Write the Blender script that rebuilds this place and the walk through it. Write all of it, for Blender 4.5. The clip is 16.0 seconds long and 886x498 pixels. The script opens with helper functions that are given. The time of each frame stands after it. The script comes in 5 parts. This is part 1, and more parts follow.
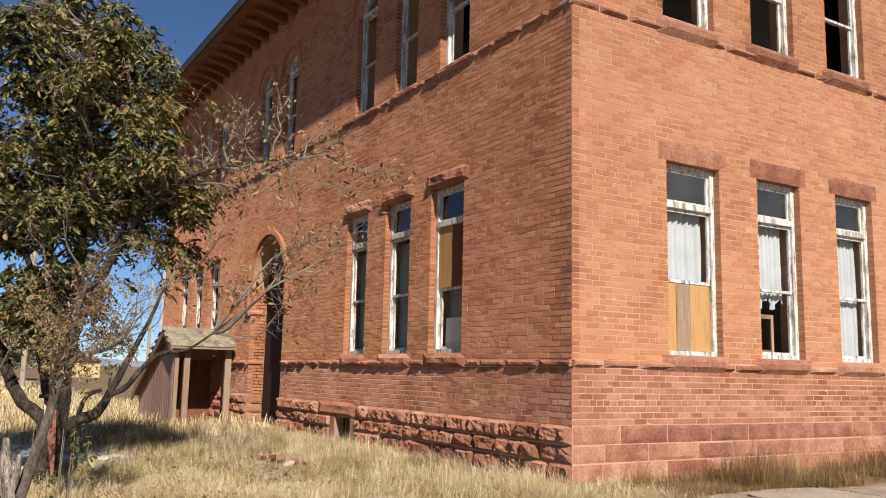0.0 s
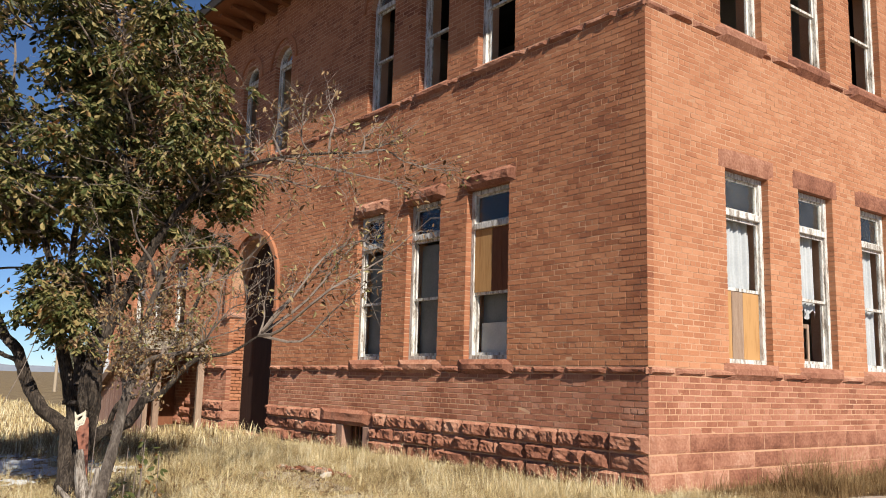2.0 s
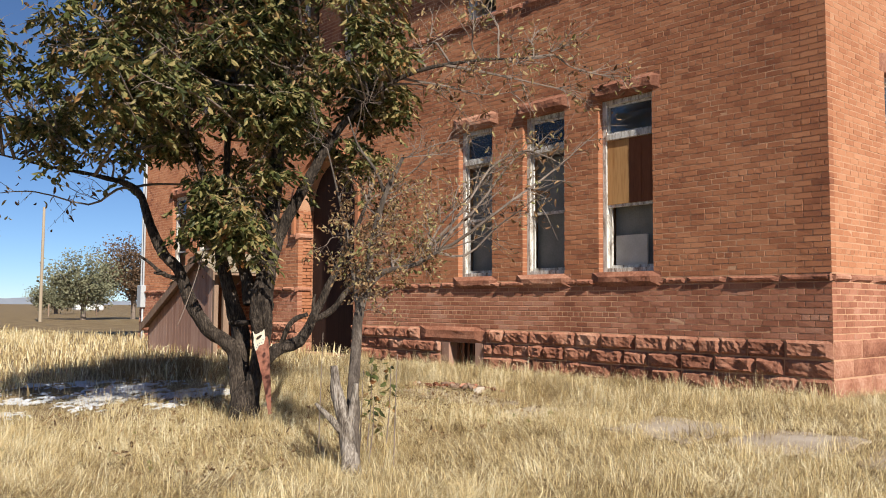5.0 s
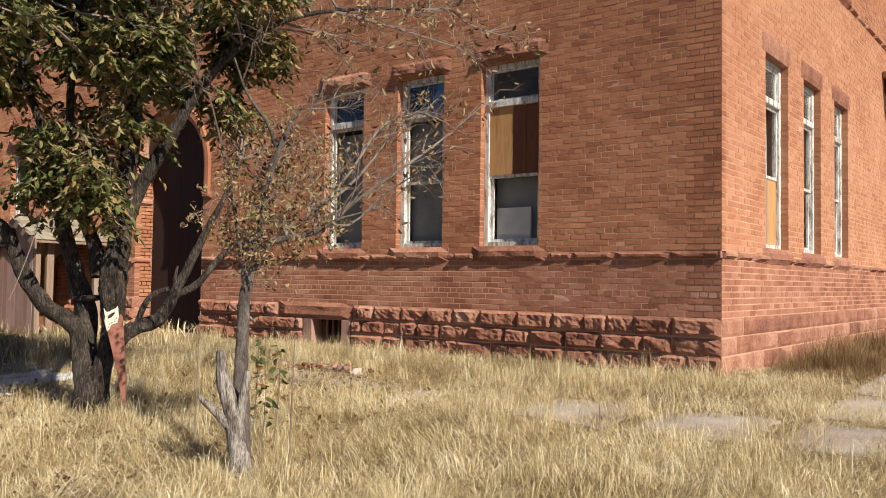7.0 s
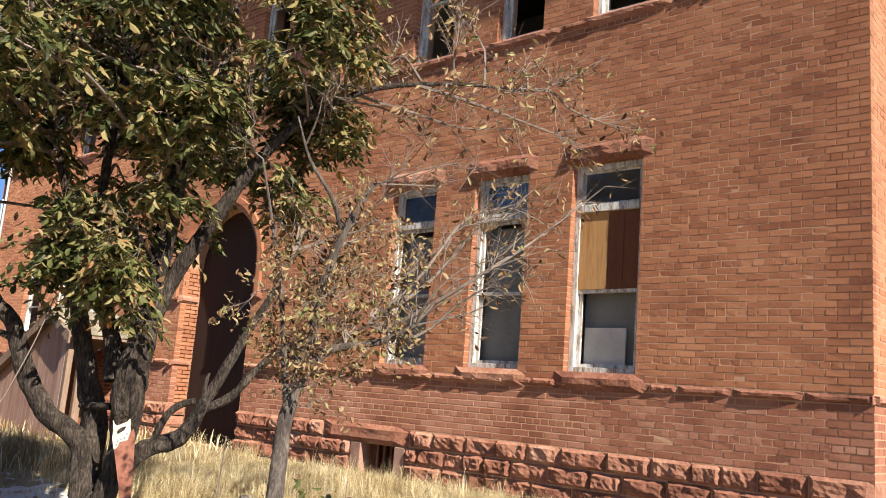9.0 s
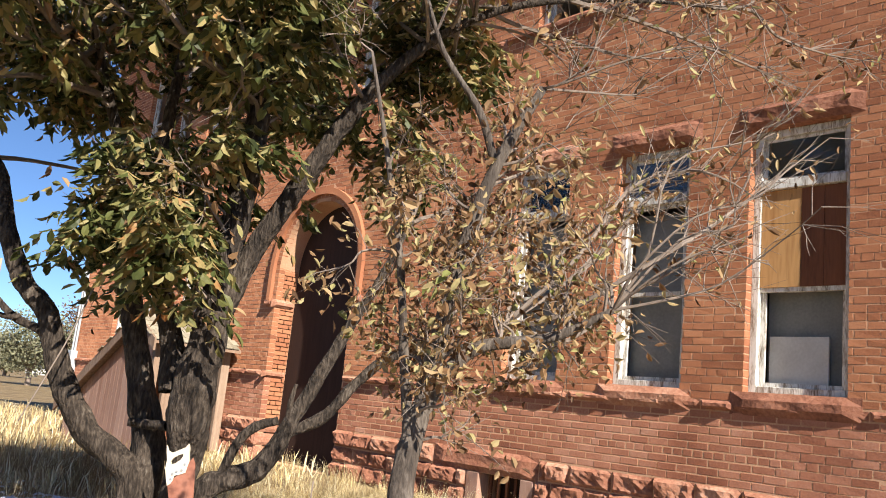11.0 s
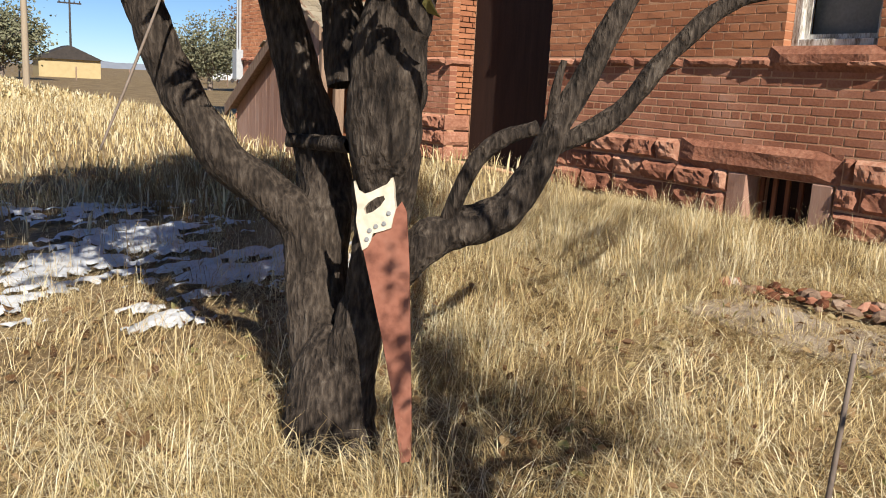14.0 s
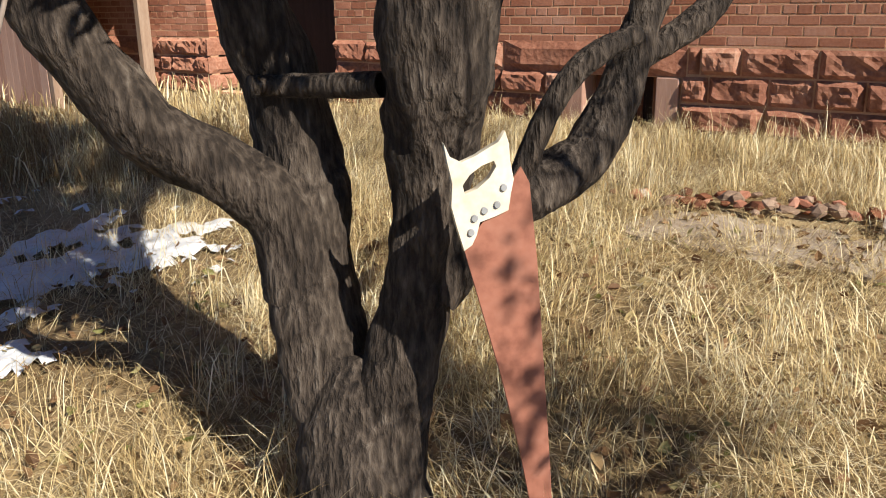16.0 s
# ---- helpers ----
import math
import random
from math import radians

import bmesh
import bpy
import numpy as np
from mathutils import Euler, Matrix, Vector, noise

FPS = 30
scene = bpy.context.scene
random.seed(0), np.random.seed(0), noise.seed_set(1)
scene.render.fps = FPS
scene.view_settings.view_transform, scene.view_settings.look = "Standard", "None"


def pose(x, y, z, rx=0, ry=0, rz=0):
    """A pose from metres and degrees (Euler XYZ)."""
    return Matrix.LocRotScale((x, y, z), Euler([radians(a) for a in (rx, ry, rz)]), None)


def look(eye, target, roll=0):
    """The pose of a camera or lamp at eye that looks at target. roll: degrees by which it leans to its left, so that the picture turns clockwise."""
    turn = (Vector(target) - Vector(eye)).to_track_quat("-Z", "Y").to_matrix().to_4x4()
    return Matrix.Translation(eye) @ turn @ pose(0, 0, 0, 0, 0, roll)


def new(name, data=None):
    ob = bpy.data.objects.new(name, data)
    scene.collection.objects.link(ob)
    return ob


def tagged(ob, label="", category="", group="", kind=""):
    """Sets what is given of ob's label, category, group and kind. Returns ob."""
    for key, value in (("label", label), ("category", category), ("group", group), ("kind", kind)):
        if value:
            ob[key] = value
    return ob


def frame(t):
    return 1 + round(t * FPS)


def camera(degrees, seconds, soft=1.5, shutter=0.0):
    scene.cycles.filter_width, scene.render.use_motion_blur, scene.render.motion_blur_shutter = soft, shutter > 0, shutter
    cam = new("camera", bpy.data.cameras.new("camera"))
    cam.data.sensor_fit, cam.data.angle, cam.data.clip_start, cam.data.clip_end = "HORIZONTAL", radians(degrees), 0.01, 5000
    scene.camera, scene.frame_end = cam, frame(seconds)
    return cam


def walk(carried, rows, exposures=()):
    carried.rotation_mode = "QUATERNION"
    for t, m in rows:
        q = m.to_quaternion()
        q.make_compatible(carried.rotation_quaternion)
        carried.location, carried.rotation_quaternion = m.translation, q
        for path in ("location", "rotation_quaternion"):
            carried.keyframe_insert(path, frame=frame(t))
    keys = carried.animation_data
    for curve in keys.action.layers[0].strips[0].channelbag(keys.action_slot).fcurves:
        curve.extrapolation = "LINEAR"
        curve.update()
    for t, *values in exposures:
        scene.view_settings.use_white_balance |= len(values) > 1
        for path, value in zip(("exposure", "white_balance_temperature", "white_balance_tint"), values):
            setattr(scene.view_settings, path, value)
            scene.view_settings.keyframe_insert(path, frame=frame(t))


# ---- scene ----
cam = camera(55.2, 16.0, soft=1.0)
METRES, EYE, TILT, LEAN, TURN = 13.2, 1.5, 0.0, 0.0, -31.0
ROWS = [
    (0.0, 0.0, 0.0, 0.0, -0.19, 8.33, -1.26),
    (0.5, -0.0358, 0.007, -0.0007, -1.91, 9.14, -0.85),
    (1.0, -0.0729, 0.0174, -0.003, -3.33, 8.82, -0.89),
    (1.5, -0.109, 0.0332, -0.0012, -5.24, 8.96, -1.97),
    (2.0, -0.1461, 0.0405, -0.0038, -6.76, 8.95, -1.59),
    (2.5, -0.1851, 0.0489, -0.0065, -8.12, 8.09, -0.82),
    (3.0, -0.2241, 0.0595, -0.0072, -7.03, 7.97, -0.13),
    (3.5, -0.2587, 0.0639, -0.0103, -9.23, 5.56, -0.14),
    (4.0, -0.2929, 0.0677, -0.015, -9.63, 4.63, -0.15),
    (6.5, -0.3699, 0.1378, -0.016, -11.78, 1.14, -0.48),
    (7.0, -0.365, 0.1649, -0.0156, -21.19, 2.24, -0.81),
    (7.5, -0.3512, 0.1935, -0.0146, -26.46, 2.71, -1.15),
    (8.0, -0.3459, 0.2182, -0.0111, -26.79, 7.13, -3.63),
    (8.5, -0.3467, 0.2523, -0.0117, -25.74, 9.85, -5.04),
    (9.0, -0.3475, 0.2822, -0.0111, -18.15, 10.09, -4.45),
    (11.5, -0.334, 0.4629, -0.0108, -11.68, 10.74, -5.78),
    (12.0, -0.3363, 0.4929, -0.0091, -12.64, 10.82, -5.43),
    (12.5, -0.3363, 0.5277, -0.0108, -8.77, 3.86, -5.94),
    (13.0, -0.3419, 0.563, -0.012, -2.89, -0.13, -6.11),
    (13.5, -0.3495, 0.593, -0.0113, -2.59, -8.72, -4.79),
    (14.0, -0.354, 0.6119, -0.0141, -0.66, -10.92, -3.01),
    (14.5, -0.3644, 0.6384, -0.0114, -1.39, -10.51, -1.55),
    (15.0, -0.382, 0.6644, -0.0187, -13.91, -15.63, -0.92),
    (15.5, -0.399, 0.6817, -0.0191, -17.88, -16.03, -0.05),
    (16.0, -0.4139, 0.6959, -0.0178, -20.45, -16.13, 0.91),
]
walk(cam, [(t, pose(0, 0, EYE, TILT, LEAN, TURN) @ pose(METRES * x, METRES * y, METRES * z, 90 + pitch, roll, yaw)) for t, x, y, z, yaw, pitch, roll in ROWS], ((0.0, 0.38), (4.0, 0.52), (6.5, 0.42), (7.5, 0.6), (9.0, 0.95), (11.5, 1.1), (12.5, 1.1), (13.0, 0.85), (14.5, 0.5), (16.0, 0.68)))

# ---------------------------------------------------------------- world, sun
SUN_EL, SUN_AZ = 34.5, 13.5      # elevation; how far the light leans from +y towards +x
world = bpy.data.worlds.new("world")
scene.world = world
world.use_nodes = True
wn = world.node_tree.nodes
sky = wn.new("ShaderNodeTexSky")
sky.sky_type = 'NISHITA'
sky.sun_disc = False
sky.sun_elevation = radians(SUN_EL)
sky.sun_rotation = radians(180.0 + SUN_AZ)
sky.altitude = 2200.0
sky.dust_density = 0.02
sky.ozone_density = 6.0
sky.air_density = 0.8
wn["Background"].inputs[1].default_value = 0.07
world.node_tree.links.new(sky.outputs[0], wn["Background"].inputs[0])
sun_data = bpy.data.lights.new("sun", 'SUN')
sun_data.energy, sun_data.angle, sun_data.color = 4.9, radians(0.55), (1.0, 0.93, 0.82)
sun = new("sun", sun_data)
ce = math.cos(radians(SUN_EL))
way = Vector((ce * math.sin(radians(SUN_AZ)), ce * math.cos(radians(SUN_AZ)), -math.sin(radians(SUN_EL))))
sun.matrix_world = look(Vector((0, 0, 30)), Vector((0, 0, 30)) + way)

rng = np.random.default_rng(7)
rnd = random.Random(5)


# ---------------------------------------------------------------- materials
def ramp_node(nt, stops):
    r = nt.nodes.new("ShaderNodeValToRGB")
    while len(r.color_ramp.elements) < len(stops):
        r.color_ramp.elements.new(0.5)
    for e, (p, c) in zip(r.color_ramp.elements, stops):
        e.position, e.color = p, (*c, 1)
    return r


def material(name, stops, scale=6.0, rough=0.85, bump=0.3, fine=40.0, island=0.0, obj=0.0, metal=0.0, spec=0.3,
             stretch=(1, 1, 1), dist=0.01, trans=0.0, amount=0.5, matte=0.0):
    """Noise at two scales through a ramp of colours, with optional variation per piece, and bump."""
    m = bpy.data.materials.new(name)
    m.use_nodes = True
    nt = m.node_tree
    b = nt.nodes["Principled BSDF"]
    b.inputs["Roughness"].default_value = rough
    b.inputs["Metallic"].default_value = metal
    b.inputs["Diffuse Roughness"].default_value = matte
    b.inputs["Specular IOR Level"].default_value = spec
    tc = nt.nodes.new("ShaderNodeTexCoord")
    mp = nt.nodes.new("ShaderNodeMapping")
    mp.inputs["Scale"].default_value = stretch
    geo = nt.nodes.new("ShaderNodeNewGeometry")
    nt.links.new(geo.outputs["Position"], mp.inputs["Vector"])
    n1 = nt.nodes.new("ShaderNodeTexNoise")
    n1.inputs["Scale"].default_value, n1.inputs["Detail"].default_value = scale, 5
    n2 = nt.nodes.new("ShaderNodeTexNoise")
    n2.inputs["Scale"].default_value, n2.inputs["Detail"].default_value = fine, 6
    for n in (n1, n2):
        nt.links.new(mp.outputs[0], n.inputs["Vector"])
    mix = nt.nodes.new("ShaderNodeMath")
    mix.operation = 'MULTIPLY_ADD'
    nt.links.new(n2.outputs[0], mix.inputs[0])
    mix.inputs[1].default_value = amount
    sub = nt.nodes.new("ShaderNodeMath")
    sub.operation = 'MULTIPLY_ADD'
    nt.links.new(n1.outputs[0], sub.inputs[0])
    sub.inputs[1].default_value = 1.2 - amount
    sub.inputs[2].default_value = -0.1
    nt.links.new(sub.outputs[0], mix.inputs[2])
    fac = mix.outputs[0]
    for src, k in ((geo.outputs["Random Per Island"], island), (None, obj)):
        if k:
            if src is None:
                src = nt.nodes.new("ShaderNodeObjectInfo").outputs["Random"]
            add = nt.nodes.new("ShaderNodeMath")
            add.operation = 'MULTIPLY_ADD'
            nt.links.new(src, add.inputs[0])
            add.inputs[1].default_value = k
            off = nt.nodes.new("ShaderNodeMath")
            off.operation = 'SUBTRACT'
            nt.links.new(fac, off.inputs[0])
            off.inputs[1].default_value = k / 2
            nt.links.new(off.outputs[0], add.inputs[2])
            fac = add.outputs[0]
    r = ramp_node(nt, stops)
    nt.links.new(fac, r.inputs[0])
    nt.links.new(r.outputs[0], b.inputs["Base Color"])
    if bump:
        bp = nt.nodes.new("ShaderNodeBump")
        bp.inputs["Strength"].default_value, bp.inputs["Distance"].default_value = bump, dist
        nt.links.new(mix.outputs[0], bp.inputs["Height"])
        nt.links.new(bp.outputs[0], b.inputs["Normal"])
    if trans:
        t = nt.nodes.new("ShaderNodeBsdfTranslucent")
        ms = nt.nodes.new("ShaderNodeMixShader")
        ms.inputs[0].default_value = trans
        nt.links.new(r.outputs[0], t.inputs[0])
        nt.links.new(b.outputs[0], ms.inputs[1])
        nt.links.new(t.outputs[0], ms.inputs[2])
        nt.links.new(ms.outputs[0], nt.nodes["Material Output"].inputs[0])
    return m


BRICK = material("brick", [(0.1, (0.2, 0.068, 0.036)), (0.36, (0.365, 0.145, 0.073)), (0.62, (0.465, 0.203, 0.104)), (1.0, (0.56, 0.285, 0.16))],
                 scale=1.1, fine=55, island=0.34, obj=0.34, bump=0.8, dist=0.006, amount=0.35, matte=1.0)
LOWBRICK = material("washed_brick", [(0.1, (0.16, 0.056, 0.034)), (0.38, (0.3, 0.117, 0.068)), (0.64, (0.42, 0.188, 0.118)), (1.0, (0.55, 0.34, 0.25))],
                    scale=1.6, fine=45, island=0.32, obj=0.32, bump=0.8, dist=0.006, amount=0.4, matte=1.0)
MORTAR = material("mortar", [(0.2, (0.38, 0.2, 0.11)), (0.5, (0.53, 0.31, 0.19)), (0.8, (0.64, 0.43, 0.29))], scale=2.0, fine=60, bump=0.6, dist=0.004, matte=1.0)
STONE = material("red_sandstone", [(0.15, (0.12, 0.045, 0.028)), (0.42, (0.285, 0.118, 0.072)), (0.62, (0.40, 0.192, 0.122)), (0.9, (0.55, 0.34, 0.24))],
                 scale=3.5, fine=28, obj=0.3, island=0.2, bump=0.9, dist=0.02, matte=1.0)
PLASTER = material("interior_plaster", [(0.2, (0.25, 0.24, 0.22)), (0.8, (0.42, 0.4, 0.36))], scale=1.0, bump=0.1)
PAINT = material("weathered_white_paint", [(0.34, (0.16, 0.12, 0.09)), (0.44, (0.4, 0.36, 0.31)), (0.54, (0.66, 0.64, 0.6)), (0.85, (0.78, 0.77, 0.74))],
                 scale=5, fine=30, stretch=(4, 4, 0.7), bump=0.5, dist=0.004, rough=0.6)
PLY = material("weathered_plywood", [(0.2, (0.17, 0.075, 0.028)), (0.45, (0.34, 0.17, 0.062)), (0.7, (0.48, 0.27, 0.11))],
               scale=3, fine=14, stretch=(3, 3, 0.35), obj=0.5, bump=0.25, dist=0.003)
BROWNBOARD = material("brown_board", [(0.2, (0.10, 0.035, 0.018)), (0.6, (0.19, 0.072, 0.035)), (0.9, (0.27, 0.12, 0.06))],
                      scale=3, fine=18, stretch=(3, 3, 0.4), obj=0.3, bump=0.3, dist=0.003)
CURTAIN = material("white_curtain_cloth", [(0.2, (0.46, 0.49, 0.51)), (0.7, (0.66, 0.68, 0.69))], scale=2, bump=0.1, trans=0.25)
PALE = material("pale_panel", [(0.2, (0.42, 0.42, 0.4)), (0.7, (0.6, 0.6, 0.58))], scale=3, bump=0.1)
OLDWOOD = material("grey_weathered_wood", [(0.15, (0.12, 0.075, 0.05)), (0.5, (0.27, 0.18, 0.125)), (0.85, (0.42, 0.31, 0.23))],
                   scale=4, fine=30, stretch=(5, 5, 0.5), obj=0.35, bump=0.5, dist=0.005)
PINKWOOD = material("faded_plank_wood", [(0.15, (0.28, 0.15, 0.105)), (0.5, (0.40, 0.24, 0.18)), (0.85, (0.5, 0.34, 0.27))],
                    scale=3, fine=26, stretch=(4, 4, 0.4), obj=0.4, bump=0.4, dist=0.004)
SHINGLE = material("weathered_shingle", [(0.15, (0.10, 0.085, 0.06)), (0.5, (0.24, 0.2, 0.14)), (0.9, (0.36, 0.31, 0.23))], scale=6, fine=30, obj=0.5, island=0.5, bump=0.5)
SOFFIT = material("brown_soffit", [(0.2, (0.14, 0.055, 0.028)), (0.7, (0.25, 0.105, 0.052))], scale=3, bump=0.3)
ROOF = material("dark_roofing", [(0.2, (0.03, 0.026, 0.024)), (0.8, (0.075, 0.062, 0.055))], scale=4, bump=0.4)
BARK = material("bark", [(0.28, (0.007, 0.005, 0.004)), (0.45, (0.033, 0.024, 0.018)), (0.6, (0.085, 0.065, 0.05)), (0.76, (0.18, 0.15, 0.12)), (0.95, (0.2, 0.14, 0.065))],
                scale=9, fine=42, stretch=(1.5, 1.5, 0.42), bump=1.0, dist=0.05, amount=0.72, matte=0.6)
TWIG = material("twig_bark", [(0.2, (0.10, 0.075, 0.06)), (0.6, (0.24, 0.19, 0.155)), (0.9, (0.36, 0.3, 0.25))], scale=5, fine=60, bump=0.4)
SAPBARK = material("pale_cracked_bark", [(0.2, (0.02, 0.015, 0.012)), (0.45, (0.08, 0.062, 0.05)), (0.65, (0.17, 0.14, 0.115)), (0.9, (0.36, 0.31, 0.26))],
                   scale=8, fine=44, stretch=(2, 2, 0.5), bump=0.9, dist=0.02, amount=0.6, matte=0.6)
DEADWOOD = material("bleached_dead_wood", [(0.3, (0.025, 0.018, 0.014)), (0.45, (0.15, 0.12, 0.095)), (0.6, (0.38, 0.33, 0.28)), (0.85, (0.56, 0.5, 0.44))], scale=9, fine=40, stretch=(3, 3, 0.5), bump=1.0, dist=0.03, amount=0.6)
LEAF = material("autumn_green_leaf", [(0.12, (0.028, 0.036, 0.012)), (0.38, (0.085, 0.098, 0.028)), (0.6, (0.2, 0.185, 0.068)), (0.84, (0.34, 0.26, 0.11)), (0.98, (0.3, 0.13, 0.045))],
                scale=1.3, fine=30, island=0.75, bump=0.2, rough=0.5, trans=0.22, amount=0.2)
DRYLEAF = material("dry_brown_leaf", [(0.1, (0.09, 0.045, 0.022)), (0.4, (0.24, 0.135, 0.065)), (0.64, (0.4, 0.27, 0.14)), (0.85, (0.4, 0.34, 0.16)), (0.97, (0.2, 0.21, 0.06))],
                   scale=1.5, fine=30, island=0.8, bump=0.2, rough=0.65, trans=0.3, amount=0.2)
SOIL = material("straw_littered_soil", [(0.2, (0.07, 0.045, 0.024)), (0.45, (0.19, 0.13, 0.065)), (0.65, (0.36, 0.265, 0.14)), (0.85, (0.5, 0.4, 0.24))],
                scale=0.9, fine=22, bump=0.8, dist=0.04, amount=0.6)
STRAW = material("dry_straw_grass", [(0.12, (0.17, 0.11, 0.045)), (0.36, (0.5, 0.37, 0.175)), (0.56, (0.76, 0.61, 0.33)), (0.82, (0.9, 0.82, 0.58))],
                 scale=1.1, fine=5, island=0.62, bump=0.0, rough=0.6, trans=0.2, amount=0.5)
WEED = material("brown_dry_weed", [(0.1, (0.11, 0.06, 0.025)), (0.5, (0.25, 0.155, 0.065)), (0.9, (0.42, 0.31, 0.15))],
                scale=1.0, fine=10, island=0.6, bump=0.0, rough=0.7, trans=0.2, amount=0.2)
SNOW = material("old_snow", [(0.2, (0.52, 0.55, 0.6)), (0.6, (0.74, 0.76, 0.79))], scale=5, fine=40, bump=0.6, dist=0.02, rough=0.6)
CONCRETE = material("worn_concrete", [(0.2, (0.22, 0.165, 0.12)), (0.5, (0.42, 0.35, 0.28)), (0.85, (0.58, 0.51, 0.43))], scale=2.5, fine=40, obj=0.2, bump=0.5, dist=0.008)
RUST = material("rusty_saw_steel", [(0.2, (0.17, 0.06, 0.038)), (0.5, (0.3, 0.12, 0.078)), (0.85, (0.38, 0.175, 0.12))], scale=8, fine=50, bump=0.25, dist=0.002, rough=0.7)
CREAM = material("cream_painted_wood", [(0.2, (0.5, 0.42, 0.31)), (0.6, (0.74, 0.67, 0.54))], scale=14, fine=60, bump=0.2, dist=0.002, rough=0.6)
STEEL = material("grey_steel", [(0.2, (0.2, 0.2, 0.2)), (0.8, (0.36, 0.37, 0.38))], scale=10, bump=0.1, rough=0.5)
GREYBOX = material("grey_metal_box", [(0.2, (0.38, 0.4, 0.42)), (0.8, (0.5, 0.52, 0.54))], scale=10, bump=0.05, rough=0.5)
POLEWOOD = material("pale_pole_wood", [(0.2, (0.26, 0.2, 0.14)), (0.8, (0.46, 0.38, 0.28))], scale=3, stretch=(4, 4, 0.3), bump=0.3)
SAGE = material("grey_green_leaf", [(0.1, (0.10, 0.10, 0.055)), (0.5, (0.2, 0.2, 0.12)), (0.9, (0.3, 0.29, 0.19))], scale=0.4, fine=3, island=0.5, bump=0.0, rough=0.8)
REDBROWN = material("red_brown_leaf", [(0.1, (0.06, 0.04, 0.025)), (0.5, (0.14, 0.085, 0.05)), (0.9, (0.22, 0.14, 0.08))], scale=0.4, fine=3, island=0.5, bump=0.0, rough=0.8)
TAN = material("tan_stucco", [(0.2, (0.42, 0.32, 0.16)), (0.8, (0.55, 0.44, 0.24))], scale=2, bump=0.1)
HILL = material("hazy_hill", [(0.2, (0.16, 0.18, 0.22)), (0.8, (0.24, 0.26, 0.3))], scale=0.01, fine=0.1, bump=0.0)
# near-black brown: the shade inside deep openings, put into the colour
SHADEFILL = material("opening_shade_brown", [(0.2, (0.022, 0.011, 0.008)), (0.8, (0.055, 0.026, 0.018))], scale=4, stretch=(4, 4, 0.4), bump=0.3)
# flat grey that imitates the pale reflections in the west panes
PANEGREY = material("pane_reflection_grey", [(0.2, (0.13, 0.14, 0.14)), (0.8, (0.27, 0.275, 0.265))], scale=3, bump=0.1)
WHITE = material("white_metal", [(0.2, (0.7, 0.7, 0.7)), (0.8, (0.8, 0.8, 0.8))], scale=2, bump=0.0)


def glass_material(name, dust_haze):
    m = bpy.data.materials.new(name)
    m.use_nodes = True
    nt = m.node_tree
    nt.nodes.remove(nt.nodes["Principled BSDF"])
    tr = nt.nodes.new("ShaderNodeBsdfTransparent")
    tr.inputs[0].default_value = (0.72, 0.76, 0.76, 1)
    gl = nt.nodes.new("ShaderNodeBsdfGlossy")
    gl.inputs["Roughness"].default_value = 0.04
    # grey film: dust, and a painted veil for reflections on the panes
    df = nt.nodes.new("ShaderNodeBsdfDiffuse")
    df.inputs[0].default_value = (0.42, 0.42, 0.4, 1)
    fr = nt.nodes.new("ShaderNodeFresnel")
    fr.inputs[0].default_value = 1.55
    nz = nt.nodes.new("ShaderNodeTexNoise")
    nz.inputs["Scale"].default_value = 3.0
    nz.inputs["Detail"].default_value = 6
    geo = nt.nodes.new("ShaderNodeNewGeometry")
    nt.links.new(geo.outputs["Position"], nz.inputs["Vector"])
    ml = nt.nodes.new("ShaderNodeMath")
    ml.operation = 'MULTIPLY'
    ml.inputs[1].default_value = dust_haze
    nt.links.new(nz.outputs[0], ml.inputs[0])
    a = nt.nodes.new("ShaderNodeMixShader")
    nt.links.new(ml.outputs[0], a.inputs[0])
    nt.links.new(tr.outputs[0], a.inputs[1])
    nt.links.new(df.outputs[0], a.inputs[2])
    c = nt.nodes.new("ShaderNodeMixShader")
    nt.links.new(fr.outputs[0], c.inputs[0])
    nt.links.new(a.outputs[0], c.inputs[1])
    nt.links.new(gl.outputs[0], c.inputs[2])
    nt.links.new(c.outputs[0], nt.nodes["Material Output"].inputs[0])
    return m


GLASS = glass_material("dusty_hazed_glass", 0.2)


# ---------------------------------------------------------------- mesh helpers
def link_mesh(name, me, mat, parent=None, label=""):
    if mat is not None and not me.materials:
        me.materials.append(mat)
    ob = new(name, me)
    ob.parent = parent
    if label:
        tagged(ob, label=label)
    return ob


def part(name, bm, mat, parent=None, label="", smooth=False):
    me = bpy.data.meshes.new(name)
    bmesh.ops.recalc_face_normals(bm, faces=bm.faces[:])
    bm.to_mesh(me)
    bm.free()
    if smooth:
        me.shade_smooth()
    return link_mesh(name, me, mat, parent, label)


def empty(name, label, category, group="", at=(0, 0, 0), kind=""):
    ob = new(name)
    ob.location = at
    ob.empty_display_size = 0.1
    return tagged(ob, label, category, group, kind)


def add_box(bm, p0, p1, bevel=0.0):
    """An axis box between two corners; bevel rounds its edges."""
    g = bmesh.ops.create_cube(bm, size=1.0)
    c = [(a + b) / 2 for a, b in zip(p0, p1)]
    s = [max(abs(b - a), 1e-4) for a, b in zip(p0, p1)]
    for v in g["verts"]:
        v.co = Vector((v.co.x * s[0] + c[0], v.co.y * s[1] + c[1], v.co.z * s[2] + c[2]))
    if bevel:
        ed = list({e for v in g["verts"] for e in v.link_edges})
        bmesh.ops.bevel(bm, geom=ed, offset=bevel, segments=1, affect='EDGES')
    return g["verts"]


